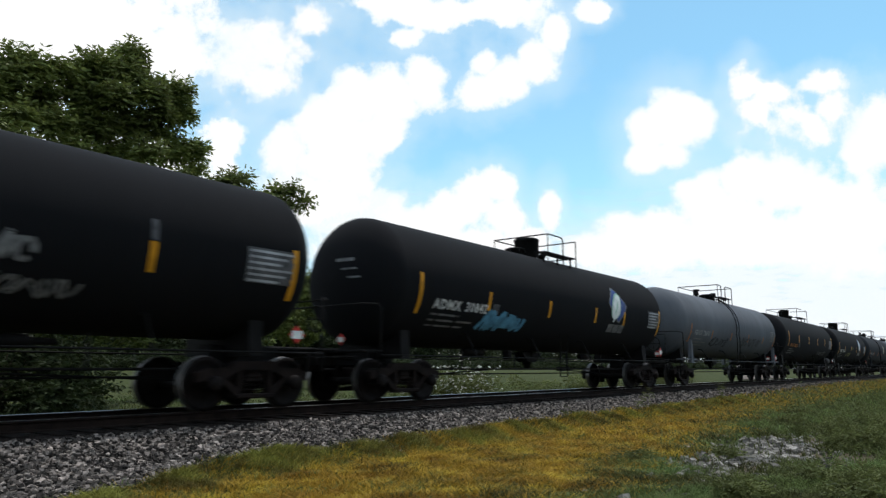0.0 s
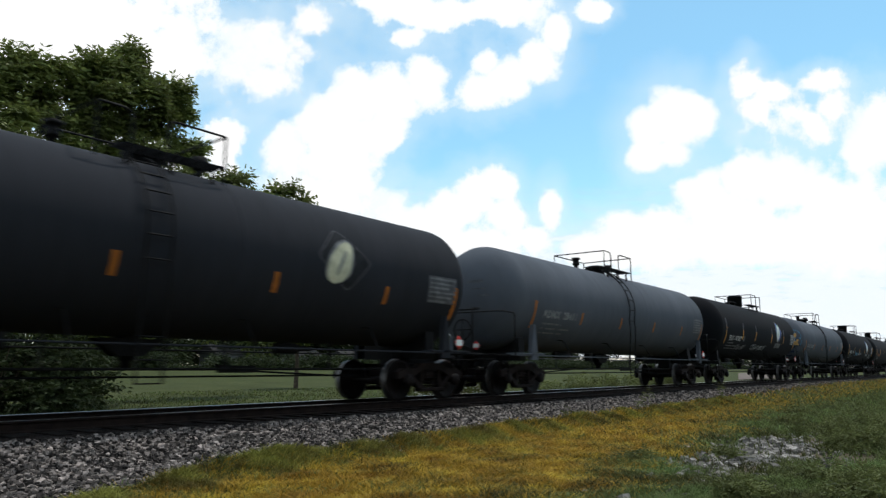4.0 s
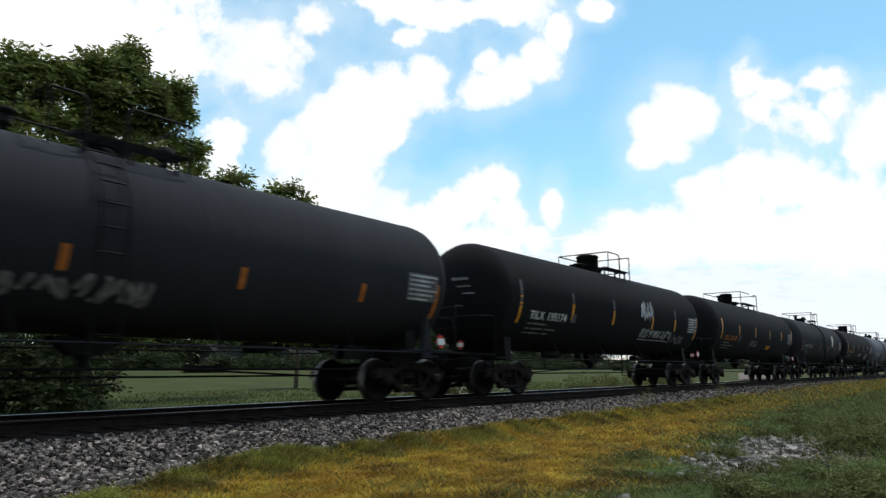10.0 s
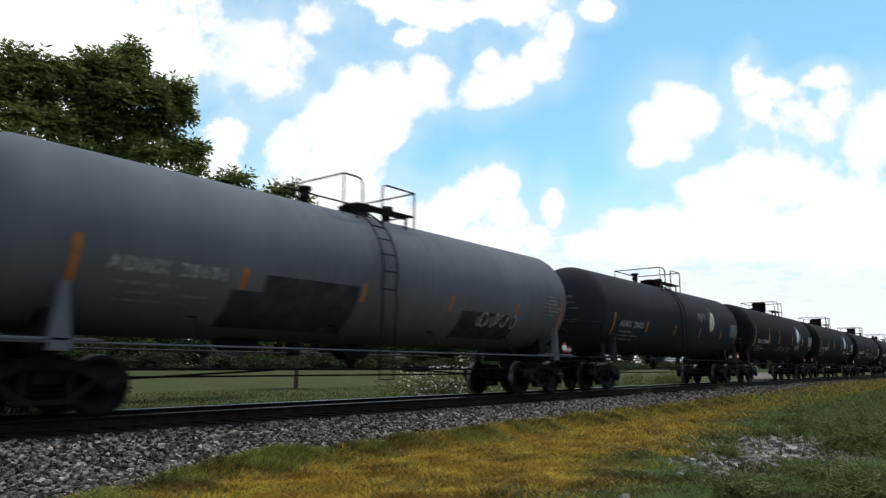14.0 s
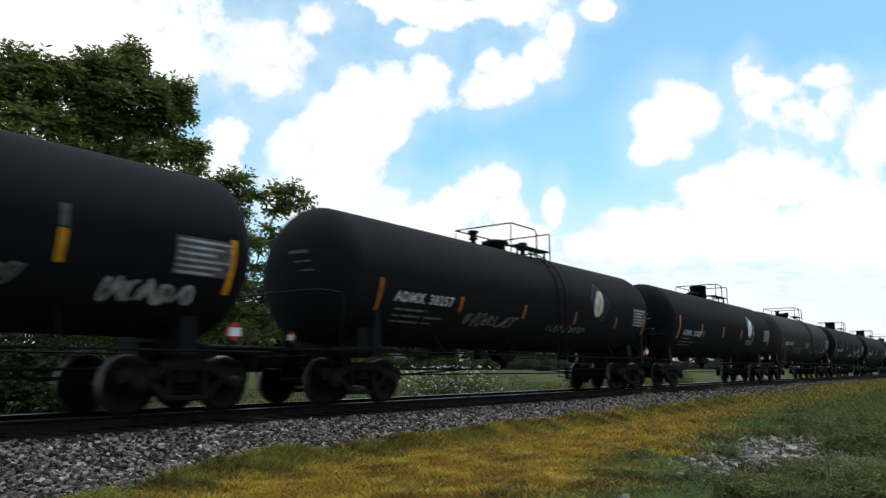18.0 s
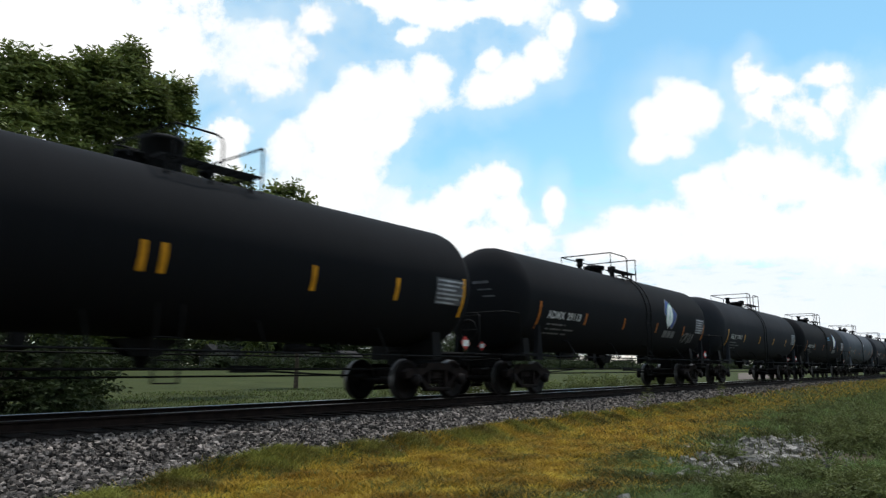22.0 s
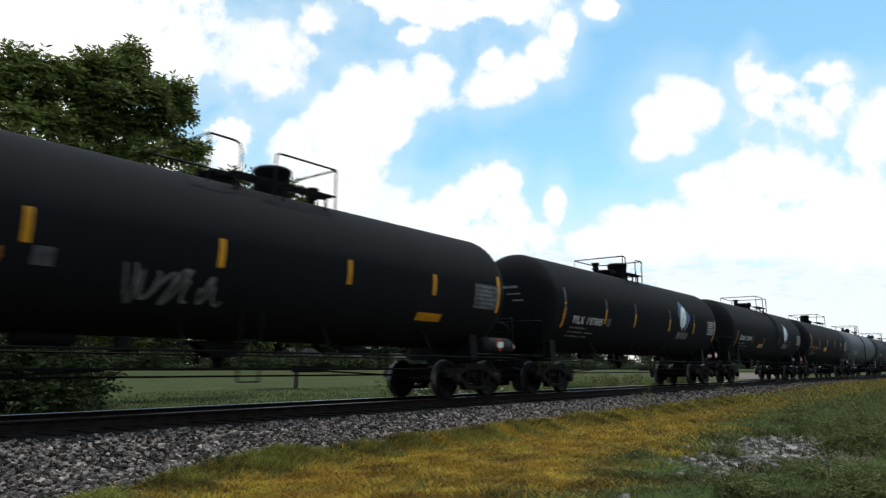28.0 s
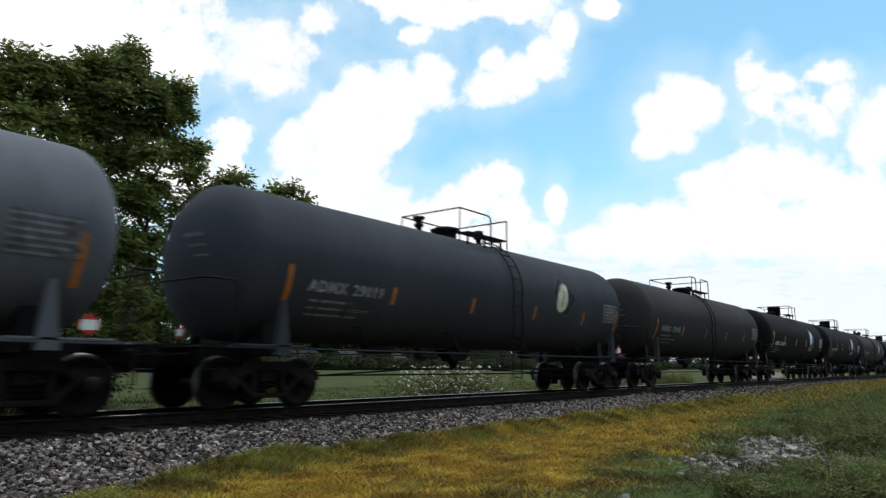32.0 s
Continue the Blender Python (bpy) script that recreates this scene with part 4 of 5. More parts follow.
def meadow(y):
    """Height of the lawn that climbs gently beyond the track."""
    return 0.05 * (np.asarray(y, dtype=float) > 14) + 1.65 * rise(y, 18, 100)


def build_ground():
    xs = np.concatenate([[-4500, -1500, -400, -100], np.arange(-30, 90, 2.0), [110, 150, 220, 400, 800, 1800, 4800]])
    ys = np.concatenate([[-4500, -1500, -300, -60, -20], np.arange(-8, 60, 2.0), [70, 90, 130, 200, 400, 900, 2000, 4800]])
    gx, gy = np.meshgrid(xs, ys)
    gz = 0.03 * np.sin(gx * 0.7 + gy * 0.4) + 0.02 * np.sin(gx * 1.7 - gy)
    gz = gz * (np.abs(gx) < 100) * (np.abs(gy) < 70) + meadow(gy)
    v = np.stack([gx.ravel(), gy.ravel(), gz.ravel()], 1)
    n, m = len(xs), len(ys)
    i = (np.arange(m - 1)[:, None] * n + np.arange(n - 1)).ravel()
    tagged(new("ground", fast_mesh("ground", v, np.stack([i, i + 1, i + n + 1, i + n], 1), M["lawn"], smooth=True)), "mown green lawn reaching to the horizon", "ground", kind="structure")
    # ballast bed
    prof = [(TOE_Y - 0.15, -0.05), (TOE_Y, 0.03), (9.95, 0.492), (SHOULDER_Y - 0.10, BED_Z - 0.02), (SHOULDER_Y, BED_Z), (2 * TRACK_Y - SHOULDER_Y, BED_Z), (2 * TRACK_Y - TOE_Y, 0.03), (2 * TRACK_Y - TOE_Y + 0.15, -0.05)]
    g = Geo()
    xs = [-900, -60] + [k * 3.0 - 30 for k in range(40)] + [150, 400, 1500]
    for x in xs:
        g.v += [(x, y, z) for y, z in prof]
    k = len(prof)
    g.f = [(i * k + j, (i + 1) * k + j, (i + 1) * k + j + 1, i * k + j + 1) for i in range(len(xs) - 1) for j in range(k - 1)]
    g.s = [True] * len(g.f)
    me = g.mesh("ballast_bed", M["gravel"])
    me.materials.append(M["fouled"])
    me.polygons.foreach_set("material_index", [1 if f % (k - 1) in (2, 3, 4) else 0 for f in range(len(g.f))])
    tagged(new("ballast_bed", me), "grey crushed stone ballast bed under the track", "ballast", kind="structure")
    # turf that has grown over the foot of the bed
    g = Geo()
    xs = [-6 + 0.25 * k for k in range(184)] + [44, 50, 60, 80, 120, 300, 1500]
    for x in xs:
        top = float(lawn_edge(x)) - 0.06
        for k in range(5):
            y = 8.2 + (top - 8.2) * k / 4
            g.v.append((x, y, float(bed_height(y)) + 0.035 - 0.03 * (k == 4)))
    g.f = [(i * 5 + j, (i + 1) * 5 + j, (i + 1) * 5 + j + 1, i * 5 + j + 1) for i in range(len(xs) - 1) for j in range(4)]
    g.s = [True] * len(g.f)
    tagged(new("turf", g.mesh("turf", M["lawn"])), "dry turf grown over the foot of the ballast", "turf", kind="structure")
    # pale dirt lot far beyond the track
    ys = np.linspace(26, 46, 10)
    lot = np.concatenate([np.stack([k * ys, ys, meadow(ys) + 0.12], 1) for k in (3.6, 3.9, 4.2, 4.5)])
    i = np.concatenate([r * 10 + np.arange(9) for r in range(3)])
    tagged(new("dirt_lot", fast_mesh("dirt_lot", lot, np.stack([i, i + 10, i + 11, i + 1], 1), M["lot"])), "pale bare dirt lot beyond the track", "dirt lot", kind="structure")
    # rails
    head = [(-0.036, -0.010), (-0.024, -0.003), (-0.010, 0.0), (0.010, 0.0), (0.024, -0.003), (0.036, -0.010), (0.037, -0.035), (0.008, -0.05), (0.008, -0.145), (0.07, -0.165), (0.07, -0.172), (-0.07, -0.172), (-0.07, -0.165), (-0.008, -0.145), (-0.008, -0.05), (-0.037, -0.035)]
    for side in (-1, 1):
        g = Geo()
        xs = [-900, -40, 0, 40, 120, 400, 1500]
        yc = TRACK_Y + side * 0.755
        for x in xs:
            g.v += [(x, yc + y, RAIL_Z + z) for y, z in head]
        k = len(head)
        g.f = [(i * k + j, i * k + (j + 1) % k, (i + 1) * k + (j + 1) % k, (i + 1) * k + j) for i in range(len(xs) - 1) for j in range(k)]
        g.s = [False] * len(g.f)
        me = g.mesh("rail", M["rust"])
        me.materials.append(M["rail_head"])
        me.polygons.foreach_set("material_index", [1 if f % k < 5 else 0 for f in range(len(g.f))])
        tagged(new("rail", me), "rusty steel rail with a polished head", "rail", "rails of the track", "structure")


build_ground()


def build_ties():
    track = tagged(new("sleepers"), "dark weathered wooden sleepers in the ballast", "sleepers", kind="structure")
    me = Geo().box((0, 0, 0), (0.23, 2.60, 0.17), 0.012).mesh("tie", M["tie"])
    rnd = random.Random(4)
    for k in range(190):
        ob = new("tie", me)
        ob.parent = track
        ob.location = (-12 + 0.52 * k, TRACK_Y + rnd.uniform(-0.04, 0.04), RAIL_Z - 0.172 - 0.088 + rnd.uniform(-0.012, 0.0))
        ob.rotation_euler = (0, 0, rnd.uniform(-0.015, 0.015))
    g = Geo()
    for k in range(420):
        g.box((-12 + 0.52 * (190 + k), TRACK_Y, RAIL_Z - 0.265), (0.23, 2.6, 0.17))
    tagged(part("far_ties", g, "tie", track), kind="stuff")


CUBE = np.array([(x, y, z) for x in (-1, 1) for y in (-1, 1) for z in (-1, 1)], dtype=float)
CUBE_Q = np.array([(0, 1, 3, 2), (4, 6, 7, 5), (0, 4, 5, 1), (2, 3, 7, 6), (0, 2, 6, 4), (1, 5, 7, 3)])


def stones(name, xy, z, size, mat, rng, label):
    n = len(xy)
    v = CUBE[None] * rng.uniform(0.55, 1.0, (n, 8, 3)) * (size[:, None] * rng.uniform(0.6, 1.25, (n, 3)))[:, None, :] * 0.5
    a = rng.uniform(0, 2 * np.pi, n)
    b = rng.uniform(-0.6, 0.6, n)
    ca, sa, cb, sb = np.cos(a)[:, None], np.sin(a)[:, None], np.cos(b)[:, None], np.sin(b)[:, None]
    x, y, zz = v[..., 0], v[..., 1], v[..., 2]
    y, zz = y * cb - zz * sb, y * sb + zz * cb
    x, y = x * ca - y * sa, x * sa + y * ca
    v = np.stack([x + xy[:, :1], y + xy[:, 1:], zz + z[:, None]], -1)
    q = CUBE_Q[None] + (np.arange(n) * 8)[:, None, None]
    return tagged(new(name, fast_mesh(name, v.reshape(-1, 3), q.reshape(-1, 4), M[mat])), label, "gravel", kind="stuff")


def build_stones():
    rng = np.random.default_rng(7)
    near = np.stack([rng.uniform(1.5, 24, 46000), rng.uniform(8.3, 10.26, 46000)], 1)
    far = np.stack([24 + 50 * rng.random(12000) ** 1.5, rng.uniform(9.0, 10.32, 12000)], 1)
    xy = np.concatenate([near, far])
    keep = xy[:, 1] > lawn_edge(xy[:, 0]) - 0.5 * rng.random(len(xy)) ** 2
    xy = xy[keep]
    size = rng.uniform(0.028, 0.086, len(xy)) * (1 + 0.25 * (xy[:, 0] > 24))
    stones("ballast_stones", xy, bed_height(xy[:, 1]) + 0.01, size, "stone", rng, "loose grey and white crushed ballast stones")
    # bare gravelly patch in the lawn
    n = 2100
    c = np.stack([rng.normal(14.3, 2.5, n), rng.normal(3.62, 0.55, n)], 1)
    c[:, 1] += 0.3 * np.sin(c[:, 0] * 2.3)
    stones("gravel_patch", c, np.full(n, 0.006), 0.02 + 0.16 * rng.random(n) ** 2.5, "pale_stone", rng, "bare patch of pale gravel in the lawn")


build_stones()


def gold_field(x, y):
    """Share of dry golden blades at a spot of the lawn."""
    edge = lawn_edge(x)
    inner = 4.6 + 2.2 * rise(x, 8, 26) + 0.35 * np.sin(x * 1.3) + 0.25 * np.sin(x * 3.1 + y * 2)
    f = rise(y, inner - 1.3, inner + 1.0) * (1 - 0.75 * rise(y, edge - 0.7, edge + 0.1) * (1 - rise(x, 9, 14)))
    patchy = 0.5 + 0.5 * np.sin(x * 2.1 + 1.3 * np.sin(y * 1.7)) * np.sin(y * 2.7 + 0.8 * np.sin(x * 1.1))
    return np.clip(f * (0.66 + 0.4 * patchy) * (1 - 0.45 * rise(x, 17, 38)), 0, 0.97)


def blades(name, xy, z, h, w, mat, rng, label, lean=0.5):
    n = len(xy)
    a = rng.uniform(0, 2 * np.pi, n)
    d = np.stack([np.cos(a), np.sin(a)], 1)
    bend_a = rng.uniform(0, 2 * np.pi, n)
    bend = np.stack([np.cos(bend_a), np.sin(bend_a)], 1) * (h * lean * rng.uniform(0.2, 1.0, n))[:, None]
    v = np.zeros((n, 5, 3))
    v[:, 0, :2], v[:, 1, :2] = xy - d * w[:, None] / 2, xy + d * w[:, None] / 2
    v[:, 0, 2] = v[:, 1, 2] = z - 0.01
    v[:, 2, :2], v[:, 3, :2] = xy + d * w[:, None] * 0.4 + bend * 0.35, xy - d * w[:, None] * 0.4 + bend * 0.35
    v[:, 2, 2] = v[:, 3, 2] = z + h * 0.6
    v[:, 4, :2], v[:, 4, 2] = xy + bend, z + h * rng.uniform(0.8, 1.0, n)
    k = (np.arange(n) * 5)[:, None]
    return tagged(new(name, fast_mesh(name, v.reshape(-1, 3), k + np.array([[0, 1, 2, 3]]), M[mat], k + np.array([[3, 2, 4]]))), label, "grass", kind="stuff")


def build_grass():
    rng = np.random.default_rng(11)
    a = np.stack([rng.uniform(2.5, 14, 270000), rng.uniform(0.5, 9.4, 270000)], 1)
    b = np.stack([rng.uniform(14, 34, 100000), rng.uniform(0.0, 9.6, 100000)], 1)
    c = np.stack([34 + 90 * rng.random(40000) ** 1.3, rng.uniform(1.5, 10.0, 40000)], 1)
    xy = np.concatenate([a, b, c])
    size = np.concatenate([np.full(len(a), 1.0), np.full(len(b), 1.7), np.full(len(c), 3.2)])
    # keep what lies before the camera, and off the bare patch
    keep = (xy[:, 1] < lawn_edge(xy[:, 0]) + 0.07 * rng.standard_normal(len(xy))) & (xy[:, 1] > xy[:, 0] * 0.06 - 0.6)
    bare = ((xy[:, 0] - 14.2) / 4.3) ** 2 + ((xy[:, 1] - 3.60 + 0.25 * np.sin(xy[:, 0] * 1.9)) / 1.15) ** 2
    keep &= rng.random(len(xy)) < 0.10 + 0.90 * rise(np.minimum(bare, ((xy[:, 0] - 13.8) / 2.4) ** 2 + ((xy[:, 1] - 2.2) / 0.6) ** 2 + 0.25), 0.45, 1.25)
    xy, size = xy[keep], size[keep]
    z = np.maximum(bed_height(xy[:, 1]), 0.0)
    tuft = 0.82 + 0.36 * (np.sin(xy[:, 0] * 5.1 + 2 * np.sin(xy[:, 1] * 3.3)) * np.sin(xy[:, 1] * 4.7) + 0.4)
    h = rng.uniform(0.05, 0.14, len(xy)) * tuft * np.sqrt(size)
    w = rng.uniform(0.007, 0.017, len(xy)) * size
    gold = rng.random(len(xy)) < gold_field(xy[:, 0], xy[:, 1])
    blades("dry_grass", xy[gold], z[gold], h[gold], w[gold], "grass_gold", rng, "dry golden-yellow grass beside the ballast", 2.2)
    blades("green_grass", xy[~gold], z[~gold], h[~gold] * 1.1, w[~gold], "grass_green", rng, "short green lawn grass", 1.5)
    n = 45000
    xy = np.stack([8 + 52 * rng.random(n) ** 1.3, 14.6 + 22 * rng.random(n) ** 1.4], 1)
    blades("rough_grass", xy, meadow(xy[:, 1]), rng.uniform(0.04, 0.12, n), rng.uniform(0.02, 0.05, n), "grass_green", rng, "uneven green grass beyond the track", 1.4)
    # rank green edge creeping onto the ballast
    n = 60000
    x = 2.5 + 31.5 * rng.random(n) ** 1.4
    xy = np.stack([x, lawn_edge(x) - 0.02 - np.abs(rng.normal(0, 0.36, n))], 1)
    lush = 0.5 + 0.5 * np.sin(x * 3.7 + 1.5 * np.sin(x * 1.3))
    blades("edge_grass", xy, np.maximum(bed_height(xy[:, 1]), 0.0), rng.uniform(0.06, 0.17, n) * (0.55 + 0.8 * lush), rng.uniform(0.007, 0.016, n) * (1 + x / 20), "grass_olive", rng, "lush olive-green grass creeping onto the ballast", 1.3)
    # taller weeds at the lawn's far side
    n = 17000
    xy = np.stack([rng.uniform(11, 60, n), rng.uniform(0.6, 6.5, n)], 1)
    keep = (((xy[:, 0] - 13.9) / 2.3) ** 2 + ((xy[:, 1] - 2.25) / 0.7) ** 2 > 1) & (rng.random(n) < (1 - rise(xy[:, 1], 1.2 + 0.06 * xy[:, 0], 2.2 + 0.09 * xy[:, 0])))
    xy = xy[keep]
    h = rng.uniform(0.12, 0.42, len(xy)) * (0.5 + 0.5 * rise(xy[:, 0], 14, 19)) * (0.6 + 0.5 * np.sin(xy[:, 0] * 1.3) ** 2)
    blades("tall_weeds", xy, np.zeros(len(xy)), h, rng.uniform(0.012, 0.03, len(xy)), "weed", rng, "tall green weeds growing in the lawn", 0.5)


build_grass()


# ---------------------------------------------------------------- trees and plants
def leaf_cloud(rng, centres, radii, count, leaf, droop=0.12):
    """Leaflets in sprays round the given clump centres. Returns vertices and faces."""
    centres, radii = np.asarray(centres), np.asarray(radii)
    k = rng.choice(len(centres), count, p=(radii ** 2 + 0.08) / (radii ** 2 + 0.08).sum())
    d = rng.standard_normal((count, 3))
    d /= np.linalg.norm(d, axis=1)[:, None]
    base = centres[k] + d * (radii[k] * rng.uniform(0.35, 0.88, count))[:, None] * np.array([1, 1, 0.8])
    out = d * np.array([1, 1, 0.45]) + rng.standard_normal((count, 3)) * 0.35
    out[:, 2] -= droop
    out /= np.linalg.norm(out, axis=1)[:, None]
    side = np.cross(out, np.array([0, 0, 1.0]))
    side /= np.linalg.norm(side, axis=1)[:, None] + 1e-6
    pairs = 5
    verts = []
    for j in range(pairs):
        for s in (-1, 1):
            s0 = base + out * (leaf * 0.75 * j)[:, None] if hasattr(leaf, "__len__") else base + out * (leaf * 0.75 * j)
            tip = side * s * 0.9 + out * 0.55 + rng.standard_normal((count, 3)) * 0.22
            tip[:, 2] -= 0.12
            wid = np.cross(tip, rng.standard_normal((count, 3)))
            wid /= np.linalg.norm(wid, axis=1)[:, None] + 1e-6
            verts.append(np.stack([s0, s0 + tip * leaf * 0.55 + wid * leaf * 0.24, s0 + tip * leaf * 1.15, s0 + tip * leaf * 0.55 - wid * leaf * 0.24], 1))
    v = np.concatenate(verts).reshape(-1, 3)
    return v, np.arange(len(v)).reshape(-1, 4)


def make_tree(name, base, clumps, trunk_r, sprays, leaf, label, seed, mat="leaf"):
    rng = np.random.default_rng(seed)
    tree = new(name)
    tree.location = base
    centres = np.array([c[:3] for c in clumps], dtype=float)
    radii = np.array([c[3] for c in clumps], dtype=float)
    fork = Vector((0, 0, max(1.0, centres[:, 2].min() * 0.75)))
    g = Geo().tube([(0, 0, -0.1), (0.05, 0.02, fork.z * 0.5), fork], [trunk_r * 1.25, trunk_r, trunk_r * 0.85], 10)
    part("trunk", g, "bark", tree)
    joined = [fork]
    for k in np.argsort(((centres - np.array(fork)) ** 2).sum(1)):
        c, r = Vector(centres[k]), radii[k]
        start = min(joined, key=lambda o: (o - c).length + 0.6 * max(0.0, o.z - c.z))
        thick = trunk_r * (0.5 if start is fork else 0.24)
        mid = start.lerp(c, 0.5) + Vector((0, 0, 0.12 * r))
        g = Geo().tube([start, mid, c], [thick, thick * 0.7, 0.03], 7)
        joined.append(c)
        for q in range(5):
            e = c + Vector(rng.standard_normal(3)).normalized() * r * 0.8
            g.tube([mid.lerp(c, 0.5 + 0.1 * q), e], [trunk_r * 0.10, 0.012], 5)
        part("limb", g, "bark", tree)
    v, q = leaf_cloud(rng, centres, np.maximum(radii - 3.0 * leaf, 0.18 * radii), sprays, leaf)
    part("crown", fast_mesh("crown", v, q, M[mat]), mat, tree)
    return tagged(tree, label, "tree")


make_tree("broadleaf_tree", (12.1, 28.2, 0.12),
    [(1.8, 0.0, 15.0, 0.22), (1.8, 0.0, 14.6, 0.37), (1.7, -0.4, 13.8, 0.58), (0.8, 0.0, 14.1, 0.36), (0.1, 0.0, 13.9, 0.31), (0.5, 0.1, 13.5, 0.62), (-0.8, 0.0, 13.3, 0.30), (-1.6, 0.0, 13.2, 0.31), (-2.0, 0.0, 13.0, 0.35), (-2.7, 0.0, 13.0, 0.28), (-2.8, -0.2, 12.4, 0.47), (-3.2, 0.0, 12.0, 0.34), (-1.5, 0.2, 12.3, 0.81), (-0.2, 0.2, 12.7, 0.84), (0.9, -0.7, 12.6, 0.94), (2.3, -0.8, 13.2, 0.54), (3.2, 0.0, 13.9, 0.28), (4.1, 0.0, 14.1, 0.29), (3.9, 0.0, 13.5, 0.47), (4.3, 0.0, 13.0, 0.42)] +
    [(2.9, -0.6, 12.5, 0.79), (-2.9, 0.1, 11.6, 0.64), (-1.2, -0.3, 10.9, 0.97), (0.6, 0.2, 11.5, 1.13), (2.3, 0.3, 12.0, 1.09), (3.5, 0.0, 11.8, 0.51), (4.5, 0.0, 11.4, 0.41), (5.1, 0.0, 11.4, 0.34), (4.0, 0.0, 11.1, 0.38), (-2.7, -1.0, 9.6, 0.58), (2.2, -1.2, 10.4, 0.76), (1.9, 0.8, 10.5, 1.11), (-0.4, -0.6, 9.7, 1.12), (-2.2, -0.6, 8.6, 1.26), (-4.0, 1.2, 10.7, 1.47), (-4.5, -0.1, 7.0, 1.76), (3.5, 0.8, 9.7, 0.56), (2.1, -0.1, 8.7, 1.15), (-3.0, 0.3, 10.7, 0.55), (-2.6, -0.8, 10.7, 0.54), (0.3, 0.3, 12.4, 0.71), (-1.3, 0.9, 11.9, 0.68)] +
    [(-0.2, -0.5, 8.1, 1.56), (-2.2, 0.1, 6.9, 1.69), (1.5, -0.3, 6.5, 1.35), (3.2, 0.2, 7.1, 0.64), (3.2, 0.3, 8.3, 0.60), (-0.8, -0.9, 5.3, 1.49), (1.8, -1.0, 4.2, 1.09), (-1.9, 0.7, 4.2, 1.49), (0.2, -0.5, 2.8, 1.31), (-3.9, -0.5, 3.6, 1.55)],
    0.36, 12000, 0.225, "large leafy green tree standing behind the track", 21)
make_tree("broadleaf_tree", (13.35, 30.2, 0.14),
    [(4.5, -0.0, 10.7, 0.31), (5.0, 0.0, 11.1, 0.19), (5.7, 0.0, 10.1, 0.36), (6.6, -0.0, 10.9, 0.26), (7.2, -0.0, 11.0, 0.29), (7.9, 0.0, 11.3, 0.29), (8.9, -0.0, 10.6, 0.34), (7.7, -0.0, 10.2, 0.38), (6.3, 0.0, 9.8, 0.32), (5.2, 0.0, 9.7, 0.38), (8.0, -0.0, 9.5, 0.20), (10.2, 0.0, 11.0, 0.23), (11.0, 0.0, 11.4, 0.24), (12.1, 0.0, 10.9, 0.29), (11.2, 0.0, 10.6, 0.36), (10.3, -0.0, 10.1, 0.30), (9.8, -0.0, 8.9, 0.35), (9.5, 0.0, 8.2, 0.32)] +
    [(4.1, -0.5, 8.9, 0.70), (4.4, 0.1, 8.1, 0.87), (4.5, -0.2, 6.9, 0.92), (4.4, 0.2, 6.0, 0.76), (3.5, 0.0, 9.7, 0.54), (3.8, 0.2, 7.3, 0.64), (6.7, 0.0, 7.6, 0.40), (7.0, -0.8, 7.1, 0.74), (8.0, -0.9, 7.8, 0.64), (9.5, 0.6, 6.9, 0.86), (7.9, -0.4, 5.7, 0.98), (7.6, -0.5, 4.4, 1.08), (9.9, 0.9, 4.2, 1.04), (5.3, -0.1, 4.7, 0.98), (6.9, 0.6, 3.6, 1.08), (4.1, -0.0, 4.2, 1.17), (5.4, 0.3, 5.8, 0.83), (8.9, -0.6, 2.9, 0.81), (7.0, 0.2, 5.1, 0.86), (3.1, 0.7, 3.8, 0.89), (2.1, 0.0, 5.2, 0.76)] +
    [(-0.5, 0.0, 5.5, 1.1), (0.8, 0.0, 4.2, 1.1), (2.4, -0.3, 3.0, 1.0), (-1.2, 0.2, 3.4, 1.1), (1.2, 0.0, 6.6, 1.0), (3.0, 0.2, 6.4, 0.9)],
    0.16, 2500, 0.235, "smaller leafy green tree with thin outer sprays", 22)
make_tree("young_tree", (30.83, 36.7, 0.27), [(0, 0, 4.2, 2.0), (1.4, 0.5, 4.6, 1.6), (-1.5, -0.4, 4.4, 1.7), (0.2, 0, 6.2, 1.8), (-0.8, 0.3, 7.4, 1.2), (1.0, 0, 7.2, 1.2)], 0.13, 3000, 0.22, "young tree with a slim dark trunk on the lawn", 23)


